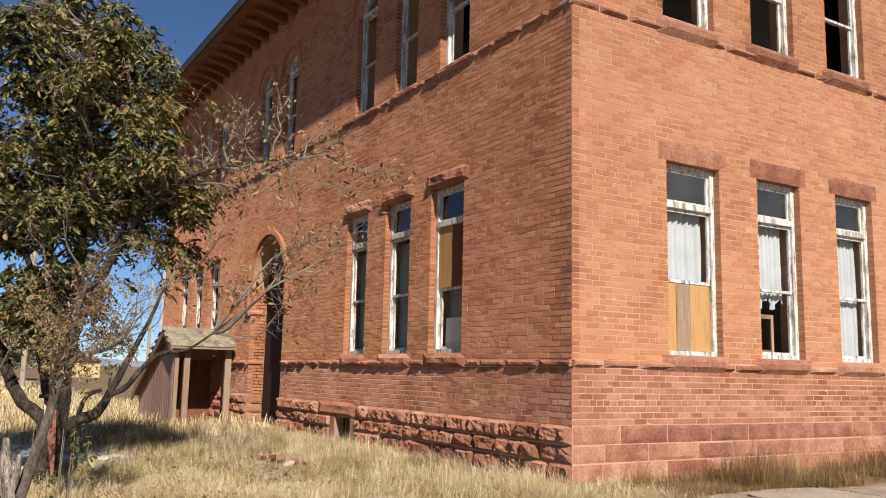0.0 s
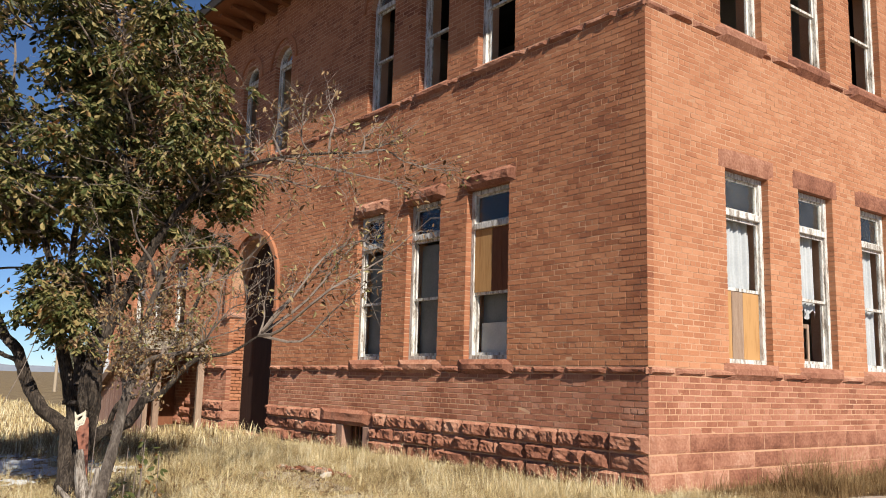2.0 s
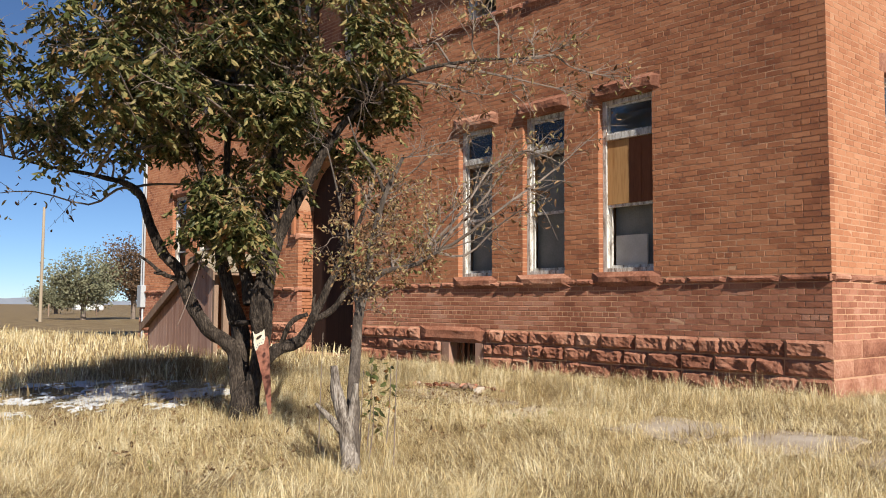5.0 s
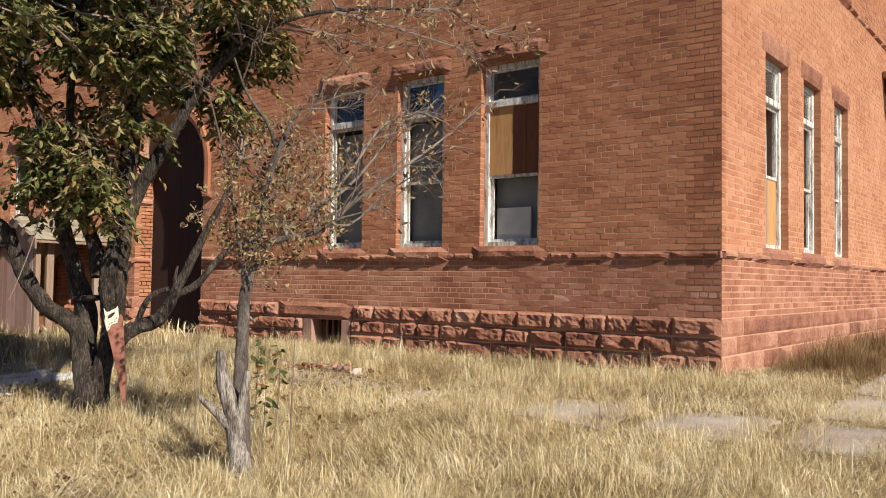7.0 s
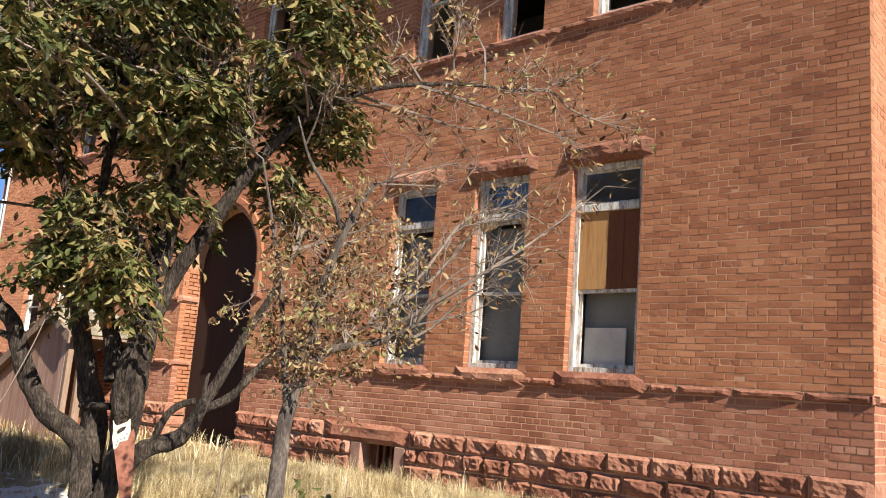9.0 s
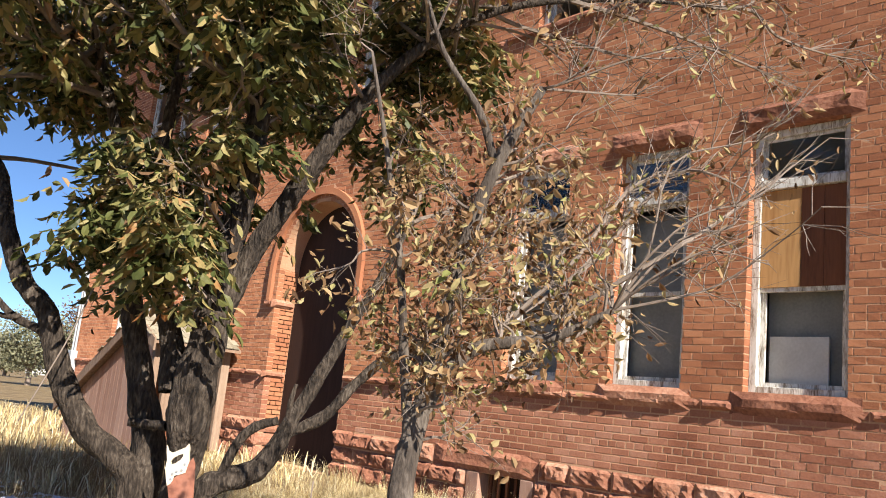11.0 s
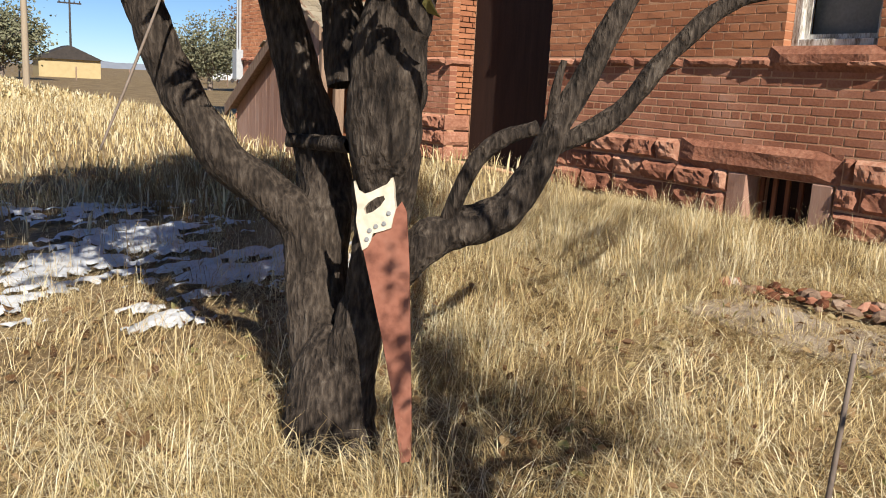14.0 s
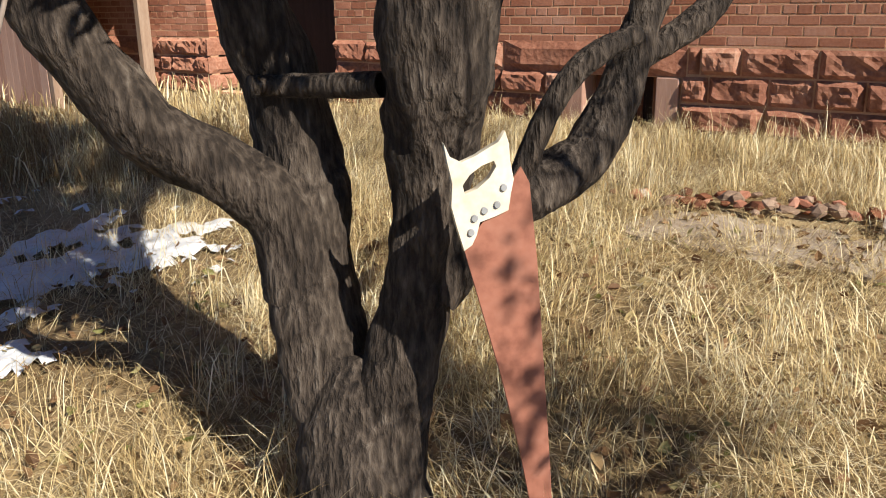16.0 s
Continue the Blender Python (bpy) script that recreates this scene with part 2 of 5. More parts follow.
def box_part(name, p0, p1, mat, parent=None, label="", bevel=0.0):
    bm = bmesh.new()
    add_box(bm, p0, p1, bevel)
    return part(name, bm, mat, parent, label)


def fast_mesh(name, verts, faces):
    """A mesh from arrays: verts n x 3, faces m x 3 or m x 4."""
    verts, faces = np.asarray(verts, np.float32), np.asarray(faces, np.int32)
    me = bpy.data.meshes.new(name)
    k = faces.shape[1]
    me.vertices.add(len(verts))
    me.vertices.foreach_set("co", verts.ravel())
    me.loops.add(faces.size)
    me.loops.foreach_set("vertex_index", faces.ravel())
    me.polygons.add(len(faces))
    me.polygons.foreach_set("loop_start", np.arange(0, faces.size, k, dtype=np.int32))
    me.update(calc_edges=True)
    me.shade_flat()
    return me


def spline(pts, n):
    """Catmull-Rom points through pts (any width), n steps a span."""
    p = np.array(pts, float)
    p = np.vstack([2 * p[0] - p[1], p, 2 * p[-1] - p[-2]])
    out = []
    for i in range(1, len(p) - 2):
        for t in np.arange(n) / n:
            out.append(0.5 * (2 * p[i] + (p[i + 1] - p[i - 1]) * t + (2 * p[i - 1] - 5 * p[i] + 4 * p[i + 1] - p[i + 2]) * t * t
                              + (3 * p[i] - p[i - 1] - 3 * p[i + 1] + p[i + 2]) * t ** 3))
    out.append(p[-2])
    return np.array(out)


def tube(pts, sides=6, rough=0.0, freq=6.0, cap=True):
    """Verts and quads of a tube; pts rows are x, y, z, radius."""
    p = np.array(pts, float)
    n = len(p)
    d = np.gradient(p[:, :3], axis=0)
    d /= np.linalg.norm(d, axis=1)[:, None] + 1e-9
    ref = np.array([0.31, 0.22, 0.92]) if abs(d[:, 2]).mean() < 0.8 else np.array([0.9, 0.4, 0.1])
    a = np.cross(d, ref)
    a /= np.linalg.norm(a, axis=1)[:, None] + 1e-9
    b = np.cross(d, a)
    th = np.arange(sides) * 2 * np.pi / sides
    ring = a[:, None, :] * np.cos(th)[None, :, None] + b[:, None, :] * np.sin(th)[None, :, None]
    rad = np.repeat(p[:, 3:4], sides, axis=1)
    if rough:
        for i in range(n):
            for j in range(sides):
                q = Vector(p[i, :3] + ring[i, j] * p[i, 3])
                k = noise.noise(Vector((q.x * freq, q.y * freq, q.z * freq * 0.45))) + 0.55 * noise.noise(Vector((q.x, q.y, q.z * 0.4)) * freq * 3.7)
                rad[i, j] *= 1 + rough * k
    v = (p[:, None, :3] + ring * rad[:, :, None]).reshape(-1, 3)
    i, j = np.meshgrid(np.arange(n - 1), np.arange(sides), indexing='ij')
    j2 = (j + 1) % sides
    f = np.stack([i * sides + j, i * sides + j2, (i + 1) * sides + j2, (i + 1) * sides + j], -1).reshape(-1, 4)
    if cap:
        v = np.vstack([v, p[-1:, :3]])
        t = len(v) - 1
        e = (n - 1) * sides
        f = np.vstack([f, [[e + k, e + (k + 1) % sides, t, t] for k in range(sides)]])
    return v, f


def joined(pieces):
    vs, fs, o = [], [], 0
    for v, f in pieces:
        vs.append(v)
        fs.append(np.asarray(f) + o)
        o += len(v)
    return np.vstack(vs), np.vstack(fs)


def quads_mesh(name, v, f):
    """Quads, some of which may be triangles with the last corner doubled."""
    me = bpy.data.meshes.new(name)
    me.from_pydata(v.tolist(), [], [list(q[:3]) if q[2] == q[3] else list(q) for q in f.tolist()])
    me.update()
    return me


def tube_part(name, pts, mat, parent=None, label="", sides=8, rough=0.0, smooth=True):
    me = quads_mesh(name, *tube(pts, sides, rough))
    if smooth:
        me.shade_smooth()
    return link_mesh(name, me, mat, parent, label)


# ---------------------------------------------------------------- ground
def height(x, y):
    """The lie of the land: it rises gently towards the building."""
    x, y = np.asarray(x, float), np.asarray(y, float)
    t = np.clip((x + 3.0) / 9.4, 0, 1)
    z = -0.12 + 0.40 * t * t
    far = np.clip((y - 28) / 20, 0, 1)
    z = z * (1 - far) - 0.05 * far
    near = np.exp(-((x - 2) ** 2 + (y - 9) ** 2) / 900)
    return z + near * (0.022 * np.sin(1.7 * x + 0.6 * y) * np.sin(1.3 * y - 0.4 * x) + 0.012 * np.sin(4.1 * x + 1) * np.cos(3.7 * y))


def floor_z(x, y):
    return float(height(x, y))


def axis(lo, hi, step, reach):
    inner = np.arange(lo, hi + step / 2, step)
    outer = np.geomspace(1, reach, 26) - 1
    return np.concatenate([lo - outer[:0:-1] - step, inner, hi + outer[1:] + step])


gx, gy = axis(-10, 22, 0.22, 3000), axis(-6, 36, 0.22, 3000)
X, Y = np.meshgrid(gx, gy, indexing='ij')
gi, gj = np.meshgrid(np.arange(len(gx) - 1), np.arange(len(gy) - 1), indexing='ij')
w = len(gy)
ground_me = fast_mesh("ground", np.stack([X, Y, height(X, Y)], -1).reshape(-1, 3),
                      np.stack([gi * w + gj, (gi + 1) * w + gj, (gi + 1) * w + gj + 1, gi * w + gj + 1], -1).reshape(-1, 4))
ground_me.shade_smooth()
tagged(link_mesh("ground", ground_me, SOIL), "straw-littered dry ground rising gently to the building", "ground", kind="structure")

# ---------------------------------------------------------------- the schoolhouse walls
AX, BY, FARY, FARX = 6.4, 7.7, 28.3, 32.0
EAVE = 9.6


def wall_a(u, d, z):
    return (AX + d, u, z)


def wall_b(u, d, z):
    return (u, BY + d, z)


# openings: u0, u1, z0, z1, arch
LOWA = [(10.1, 11.03, 1.79, 4.27, 0), (11.68, 12.54, 1.79, 4.27, 0), (13.23, 14.06, 1.79, 4.27, 0),
        (22.05, 22.95, 1.79, 4.27, 0), (23.62, 24.5, 1.79, 4.27, 0), (25.15, 26.05, 1.79, 4.27, 0)]
DOORA = (17.18, 19.3, 0.3, 4.4, 1)
UPA = [(10.03, 10.86, 6.17, 8.5, 1), (11.6, 12.36, 6.17, 8.5, 1), (13.15, 13.93, 6.17, 8.5, 1), (17.0, 17.75, 6.17, 8.5, 1),
       (18.6, 19.35, 6.17, 8.5, 1), (22.05, 22.85, 6.17, 8.5, 1), (23.62, 24.4, 6.17, 8.5, 1), (25.15, 25.95, 6.17, 8.5, 1)]
VENTA = (13.6, 14.25, 0.1, 0.68, 0)
LOWB = [(7.98, 8.97, 1.79, 4.3, 0), (9.74, 10.67, 1.79, 4.3, 0), (11.51, 12.43, 1.79, 4.3, 0)]
UPB = [(7.96, 8.94, 6.28, 8.6, 1), (9.72, 10.67, 6.28, 8.6, 1), (11.46, 12.43, 6.28, 8.6, 1)]
FARB = [(23.2, 24.1, 1.79, 4.28, 0), (24.9, 25.8, 1.79, 4.28, 0), (26.6, 27.5, 1.79, 4.28, 0),
        (23.2, 24.1, 6.2, 8.5, 1), (24.9, 25.8, 6.2, 8.5, 1), (26.6, 27.5, 6.2, 8.5, 1)]
PAVB = (14.2, 21.4, 0.0, EAVE, 0)


def half_width(o, z):
    """Half the clear width of an opening at height z; arches are round at the top."""
    r = (o[1] - o[0]) / 2
    if z <= o[2] or z >= o[3]:
        return 0.0
    spring = o[3] - r
    return r if not o[4] or z < spring else math.sqrt(max(r * r - (z - spring) ** 2, 0))


def backing(name, place, u0, u1, z0, z1, openings, d0, d1, mat, grow=0.004):
    """A wall's core with its openings through it, as boxes and arch pieces in one mesh."""
    cuts = sorted({u0, u1, *[round(c, 4) for o in openings for c in (o[0] - grow, o[1] + grow) if u0 < c < u1]})
    vs, fs = [], []

    def prism(poly):
        k, n = len(vs), len(poly)
        vs.extend(place(u, d0, z) for u, z in poly)
        vs.extend(place(u, d1, z) for u, z in poly)
        fs.append(list(range(k, k + n)))
        fs.append(list(range(k + 2 * n - 1, k + n - 1, -1)))
        fs.extend([k + i, k + n + i, k + n + (i + 1) % n, k + (i + 1) % n] for i in range(n))

    for a, b in zip(cuts, cuts[1:]):
        here = sorted([o for o in openings if o[0] - grow < (a + b) / 2 < o[1] + grow], key=lambda o: o[2])
        z = z0
        for o in here:
            if o[2] > z:
                prism([(a, z), (b, z), (b, o[2]), (a, o[2])])
            z = o[3] + grow
            if o[4]:
                r = (o[1] - o[0]) / 2 + grow
                c, spring = (o[0] + o[1]) / 2, z - r
                arc = [(u, spring + math.sqrt(max(r * r - (u - c) ** 2, 0.0))) for u in np.linspace(a, b, 25)]
                for p, q in zip(arc, arc[1:]):
                    prism([p, q, (q[0], z + 0.02), (p[0], z + 0.02)])
                z += 0.02
        if z < z1:
            prism([(a, z), (b, z), (b, z1), (a, z1)])
    me = bpy.data.meshes.new(name)
    me.from_pydata(vs, [], fs)
    me.update()
    return link_mesh(name, me, mat)


wall_west = tagged(backing("wall_west", wall_a, 8.1, FARY, -0.4, EAVE, LOWA + UPA + [DOORA, VENTA], 0.003, 0.42, MORTAR),
                   "weathered red brick schoolhouse wall on rock-faced stone base", "wall", kind="structure")
wall_south = tagged(backing("wall_south", wall_b, AX + 0.007, FARX, -0.4, EAVE, LOWB + UPB + FARB, 0.003, 0.40, MORTAR),
                    "sunlit red brick schoolhouse wall with tall windows", "wall", kind="structure")
tagged(box_part("wall_north", (AX + 0.42, FARY - 0.4, -0.4), (FARX, FARY, EAVE), MORTAR), "plain red brick rear wall", "wall", kind="structure")
tagged(box_part("wall_east", (FARX - 0.4, BY + 0.41, -0.4), (FARX, FARY - 0.41, EAVE), MORTAR), "plain red brick end wall", "wall", kind="structure")
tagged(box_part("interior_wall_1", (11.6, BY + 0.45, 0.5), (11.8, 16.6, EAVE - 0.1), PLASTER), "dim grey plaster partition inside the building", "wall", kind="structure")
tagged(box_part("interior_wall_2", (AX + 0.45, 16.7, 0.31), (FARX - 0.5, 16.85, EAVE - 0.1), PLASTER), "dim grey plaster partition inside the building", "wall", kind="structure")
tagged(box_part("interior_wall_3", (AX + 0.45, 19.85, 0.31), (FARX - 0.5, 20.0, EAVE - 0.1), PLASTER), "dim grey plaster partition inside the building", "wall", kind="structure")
# added dark panel where the entry falls into shade, in place of depth
tagged(box_part("entry_shade_panel", (6.78, 16.86, 0.31), (6.86, 19.84, 5.2), SHADEFILL), "dark panel standing for the shade deep in the arched entry", "wall", kind="structure")
tagged(box_part("floor_1", (AX + 0.43, BY + 0.42, 1.0), (FARX - 0.42, 16.69, 1.2), OLDWOOD), "dark worn wooden floor inside", "floor", kind="structure")
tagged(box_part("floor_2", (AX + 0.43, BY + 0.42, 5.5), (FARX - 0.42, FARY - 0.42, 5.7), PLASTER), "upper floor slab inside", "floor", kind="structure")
# entry floor in a dark brown that carries the shade inside
tagged(box_part("floor_3", (AX + 0.2, 16.86, 0.1), (6.77, 19.84, 0.3), BROWNBOARD), "floor of the arched entry, coloured dark for its shade", "floor", kind="structure")

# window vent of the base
# dark sheet behind the bars stands for the shade inside the vent
box_part("vent_shade_sheet", (AX + 0.3, 13.59, 0.0), (AX + 0.35, 14.27, 0.7), SHADEFILL, wall_west)
for k in range(5):
    box_part("grate_bar", (AX + 0.12, 13.65 + 0.13 * k, 0.05), (AX + 0.15, 13.69 + 0.13 * k, 0.68), BROWNBOARD, wall_west, bevel=0.004)

BRICK_H, BRICK_L, JOINT = 0.0725, 0.215, 0.0135


def course_spans(u0, u1, z, openings):
    """The stretches of a course that lie outside the openings."""
    cuts = []
    for o in openings:
        h = max(half_width(o, z - 0.03), half_width(o, z + 0.03)) if o[4] else half_width(o, z)
        if h > 0:
            c = (o[0] + o[1]) / 2
            cuts.append((c - h, c + h))
    spans, a = [], u0
    for lo, hi in sorted(cuts):
        if lo > a:
            spans.append((a, lo))
        a = max(a, hi)
    if a < u1:
        spans.append((a, u1))
    return spans


def brick_boxes(u0, u1, z0, z1, openings, seed):
    """Rows of u0, u1, z0, z1, depth for every brick of a field."""
    r = random.Random(seed)
    out = []
    n = int(round((z1 - z0) / BRICK_H))
    h = (z1 - z0) / n
    for i in range(n):
        z = z0 + i * h
        headers = i % 7 == 3
        step = BRICK_L / 2 if headers else BRICK_L
        for a, b in course_spans(u0, u1, z + h / 2, openings):
            u = a - (step / 2 if i % 2 else 0) * (1 if a > u0 or i % 2 else 0)
            while u < b - 0.02:
                lo, hi = max(u, a), min(u + step - JOINT * (0.8 + 0.5 * r.random()), b)
                if hi - lo > 0.025:
                    out.append((lo, hi, z + JOINT / 2 + r.uniform(-1, 1) * 0.0015, z + h - JOINT / 2 + r.uniform(-1, 1) * 0.0015, r.uniform(-0.001, 0.0014)))
                u += step
    return out


def brick_field(name, place, rows, mat, parent, label, deep=0.112):
    rows = np.array(rows)
    n = len(rows)
    p = np.array([place(0, 0, 0), place(1, 0, 0), place(0, 1, 0)])
    eu, ed = p[1] - p[0], p[2] - p[0]
    ez = np.array([0, 0, 1.0])
    c = []
    for d in (0, 1):
        for zi in (2, 3):
            for ui in (0, 1):
                dep = rows[:, 4] if d == 0 else np.full(n, deep)
                c.append(p[0] + rows[:, ui, None] * eu + dep[:, None] * ed + rows[:, zi, None] * ez)
    v = np.stack(c, 1)
    v[:, :4] += rng.normal(0, 0.0011, (n, 4, 3))
    q = np.array([[0, 1, 3, 2], [0, 2, 6, 4], [1, 5, 7, 3], [2, 3, 7, 6], [0, 4, 5, 1]])
    f = (np.arange(n)[:, None, None] * 8 + q[None]).reshape(-1, 4)
    me = fast_mesh(name, v.reshape(-1, 3), f)
    return tagged(link_mesh(name, me, mat, parent), label, kind="stuff")


ALLA, ALLB = LOWA + UPA + [DOORA, VENTA], LOWB + UPB + FARB
STONETOP, BAND0, BAND1, UP0, UP1 = 0.93, 1.6, 1.70, 6.04, 6.15
low_a = brick_boxes(BY, FARY, STONETOP, BAND0, ALLA, 1)
near_a = [r for r in low_a if 10.6 < r[0] < 16.6]
near_a = near_a[::max(1, -(-len(near_a) // 300))][:300]
chosen = set(near_a)
brick_field("lower_brickwork", wall_a, [r for r in low_a if r not in chosen], LOWBRICK, wall_west, "washed-out dark red bricks")
brick_field("middle_brickwork", wall_a, brick_boxes(BY, FARY, BAND1, UP0, ALLA, 2), BRICK, wall_west, "orange-red bricks")
brick_field("upper_brickwork", wall_a, brick_boxes(BY, FARY, UP1, EAVE, ALLA, 3), BRICK, wall_west, "orange-red bricks")
brick_field("lower_brickwork", wall_b, brick_boxes(AX + 0.116, FARX, STONETOP, BAND0, ALLB, 4), LOWBRICK, wall_south, "washed-out pale red bricks")
brick_field("middle_brickwork", wall_b, brick_boxes(AX + 0.116, FARX, BAND1, UP0, ALLB, 5), BRICK, wall_south, "orange-red bricks")
brick_field("upper_brickwork", wall_b, brick_boxes(AX + 0.116, FARX, UP1, EAVE, ALLB, 6), BRICK, wall_south, "orange-red bricks")


def rock_mesh(name, place, u0, u1, z0, z1, proud, deep, rough, seed, nu=7, nz=4):
    """A rock-faced block: dressed edges, a bulging broken face."""
    v, f = [], []
    for i in range(nu + 1):
        for j in range(nz + 1):
            a, b = i / nu, j / nz
            u, z = u0 + (u1 - u0) * a, z0 + (z1 - z0) * b
            edge = min(1.0, 5.5 * min(a * (u1 - u0), (1 - a) * (u1 - u0), b * (z1 - z0), (1 - b) * (z1 - z0)) / 0.12)
            k = noise.noise(Vector((u * 5.5 + seed, z * 7.5, seed * 0.7))) + 0.8 * abs(noise.noise(Vector((u * 11, z * 14 + seed, 3.1)))) + 0.4 * noise.noise(Vector((u * 25, z * 29 + seed, 1.1)))
            v.append(place(u, -(proud * edge + rough * edge * k), z))
    k0 = len(v)
    for i in range(nu):
        for j in range(nz):
            c = i * (nz + 1) + j
            f.append((c, c + nz + 1, c + nz + 2, c + 1))
    rim = [i * (nz + 1) for i in range(nu + 1)] + [nu * (nz + 1) + j for j in range(1, nz + 1)]
    rim += [i * (nz + 1) + nz for i in range(nu - 1, -1, -1)] + [j for j in range(nz - 1, 0, -1)]
    back = {}
    for r in rim:
        i, j = divmod(r, nz + 1)
        back[r] = len(v)
        v.append(place(u0 + (u1 - u0) * i / nu, deep, z0 + (z1 - z0) * j / nz))
    for p, q in zip(rim, rim[1:] + rim[:1]):
        f.append((p, back[p], back[q], q))
    me = bpy.data.meshes.new(name)
    me.from_pydata(v, [], f)
    me.update()
    return me


def stone_row(name, place, u0, u1, z0, z1, lo, hi, proud, rough, parent, gaps=(), seed=0, nu=7, nz=4, deep=0.011):
    """A course of separate stones with open joints."""
    r = random.Random(seed)
    u = u0
    while u < u1 - 0.05:
        e = min(u + r.uniform(lo, hi), u1)
        if u1 - e < 0.12:
            e = u1
        if not any(u < g[1] - 0.03 and e > g[0] + 0.03 for g in gaps):
            link_mesh(name, rock_mesh(name, place, u + 0.006, e - 0.008, z0 + 0.007, z1 - 0.006 + r.uniform(-0.012, 0.004), proud * r.uniform(0.5, 1.35), deep, rough, r.uniform(0, 60), nu, nz), STONE, parent)
        else:
            for g in gaps:
                if u < g[1] and e > g[0]:
                    if g[0] - u > 0.1:
                        link_mesh(name, rock_mesh(name, place, u + 0.006, g[0] - 0.004, z0 + 0.007, z1 - 0.006 + r.uniform(-0.012, 0.004), proud * r.uniform(0.5, 1.35), deep, rough, r.uniform(0, 60), nu, nz), STONE, parent)
                    if e - g[1] > 0.1:
                        link_mesh(name, rock_mesh(name, place, g[1] + 0.004, e - 0.006, z0 + 0.007, z1 - 0.006 + r.uniform(-0.012, 0.004), proud * r.uniform(0.5, 1.35), deep, rough, r.uniform(0, 60), nu, nz), STONE, parent)
        u = e


dgap = (DOORA[0], DOORA[1])
vgap = (13.4, 14.46)
for k, (z0, z1) in enumerate(((-0.2, 0.27), (0.27, 0.50), (0.50, 0.71), (0.71, 0.93))):
    big = (0.35, 0.75) if k < 2 else (0.3, 0.6)
    gaps = [dgap] + ([vgap] if k < 3 else [(13.36, 15.08)])
    stone_row("base_stone", wall_a, BY - 0.004, 20.3, z0, z1, *big, 0.05, 0.042, wall_west, gaps, 20 + k, 10, 6)
    stone_row("base_stone", wall_a, 20.3, FARY, z0, z1, 0.5, 1.0, 0.04, 0.02, wall_west, [], 40 + k, 5, 3)
    stone_row("base_stone", wall_b, AX + 0.014, 15.8, z0, z1, 0.45, 0.95, 0.018, 0.010, wall_south, [], 30 + k, 8, 5)
    stone_row("base_stone", wall_b, 22.6, FARX, z0, z1, 1.0, 1.8, 0.02, 0.01, wall_south, [], 60 + k, 4, 3)
link_mesh("vent_lintel", rock_mesh("vent_lintel", wall_a, 13.37, 15.07, 0.69, 0.95, 0.045, 0.011, 0.02, 9.0, 8, 4), STONE, wall_west)
for a, b in ((13.41, 13.6), (14.25, 14.45)):
    box_part("vent_jamb", (AX - 0.03, a, -0.05), (AX + 0.15, b, 0.685), PINKWOOD, wall_west, "pale weathered wooden post", 0.008)

# string courses and sills
for z0, z1, ops, seed in ((BAND0, BAND1, LOWA, 70), (UP0, UP1, UPA, 75)):
    stone_row("band_stone", wall_a, BY - 0.05, FARY, z0, z1, 0.3, 0.7, 0.042, 0.024, wall_west, [dgap] if z0 < 3 else [], seed, 7, 3)
    for o in ops:
        link_mesh("window_sill", rock_mesh("window_sill", wall_a, o[0] - 0.12, o[1] + 0.12, z0 - 0.02, o[2] - 0.002, 0.05, 0.2, 0.018, o[0], 8, 3), STONE, wall_west)
for z0, z1, ops, seed in ((BAND0, BAND1, LOWB, 80), (UP0, UP1, UPB, 85)):
    stone_row("band_stone", wall_b, AX - 0.045, 15.8, z0, z1, 0.4, 0.9, 0.045, 0.006, wall_south, [], seed, 6, 3)
    stone_row("band_stone", wall_b, 22.6, FARX, z0, z1, 1.0, 1.6, 0.045, 0.006, wall_south, [], seed + 2, 4, 3)
    for o in ops:
        link_mesh("window_sill", rock_mesh("window_sill", wall_b, o[0] - 0.12, o[1] + 0.12, z0 - 0.02, o[2] - 0.002, 0.075, 0.2, 0.008, o[0], 8, 3), STONE, wall_south)
for o in LOWA:
    link_mesh("lintel", rock_mesh("lintel", wall_a, o[0] - 0.13, o[1] + 0.13, o[3] + 0.003, o[3] + 0.235, 0.05, 0.2, 0.035, o[0] * 3, 9, 4), STONE, wall_west)
for o in LOWB:
    link_mesh("lintel", rock_mesh("lintel", wall_b, o[0] - 0.14, o[1] + 0.14, o[3] + 0.003, o[3] + 0.26, 0.012, 0.2, 0.012, o[0] * 3, 9, 4), STONE, wall_south)


def arch_ring(name, place, o, width, proud, drop, parent, mat):
    """A raised hood moulding round an arch, with short vertical ends."""
    r0 = (o[1] - o[0]) / 2 + 0.01
    c, s = (o[0] + o[1]) / 2, o[3] - (o[1] - o[0]) / 2
    path = [(math.pi, -drop)] + [(math.pi * (1 - q / 24), 0) for q in range(25)] + [(0.0, -drop)]
    v, f = [], []
    for th, dz in path:
        for rr, d in ((r0, 0.005), (r0, -proud), (r0 + width, -proud), (r0 + width, 0.005)):
            v.append(place(c + rr * math.cos(th), d, s + rr * math.sin(th) + dz))
    for i in range(len(path) - 1):
        for j in range(4):
            f.append((i * 4 + j, i * 4 + (j + 1) % 4, i * 4 + 4 + (j + 1) % 4, i * 4 + 4 + j))
    f += [(0, 1, 2, 3), tuple(len(v) - 4 + j for j in range(4))]
    me = bpy.data.meshes.new(name)
    me.from_pydata(v, [], f)
    me.update()
    return link_mesh(name, me, mat, parent)


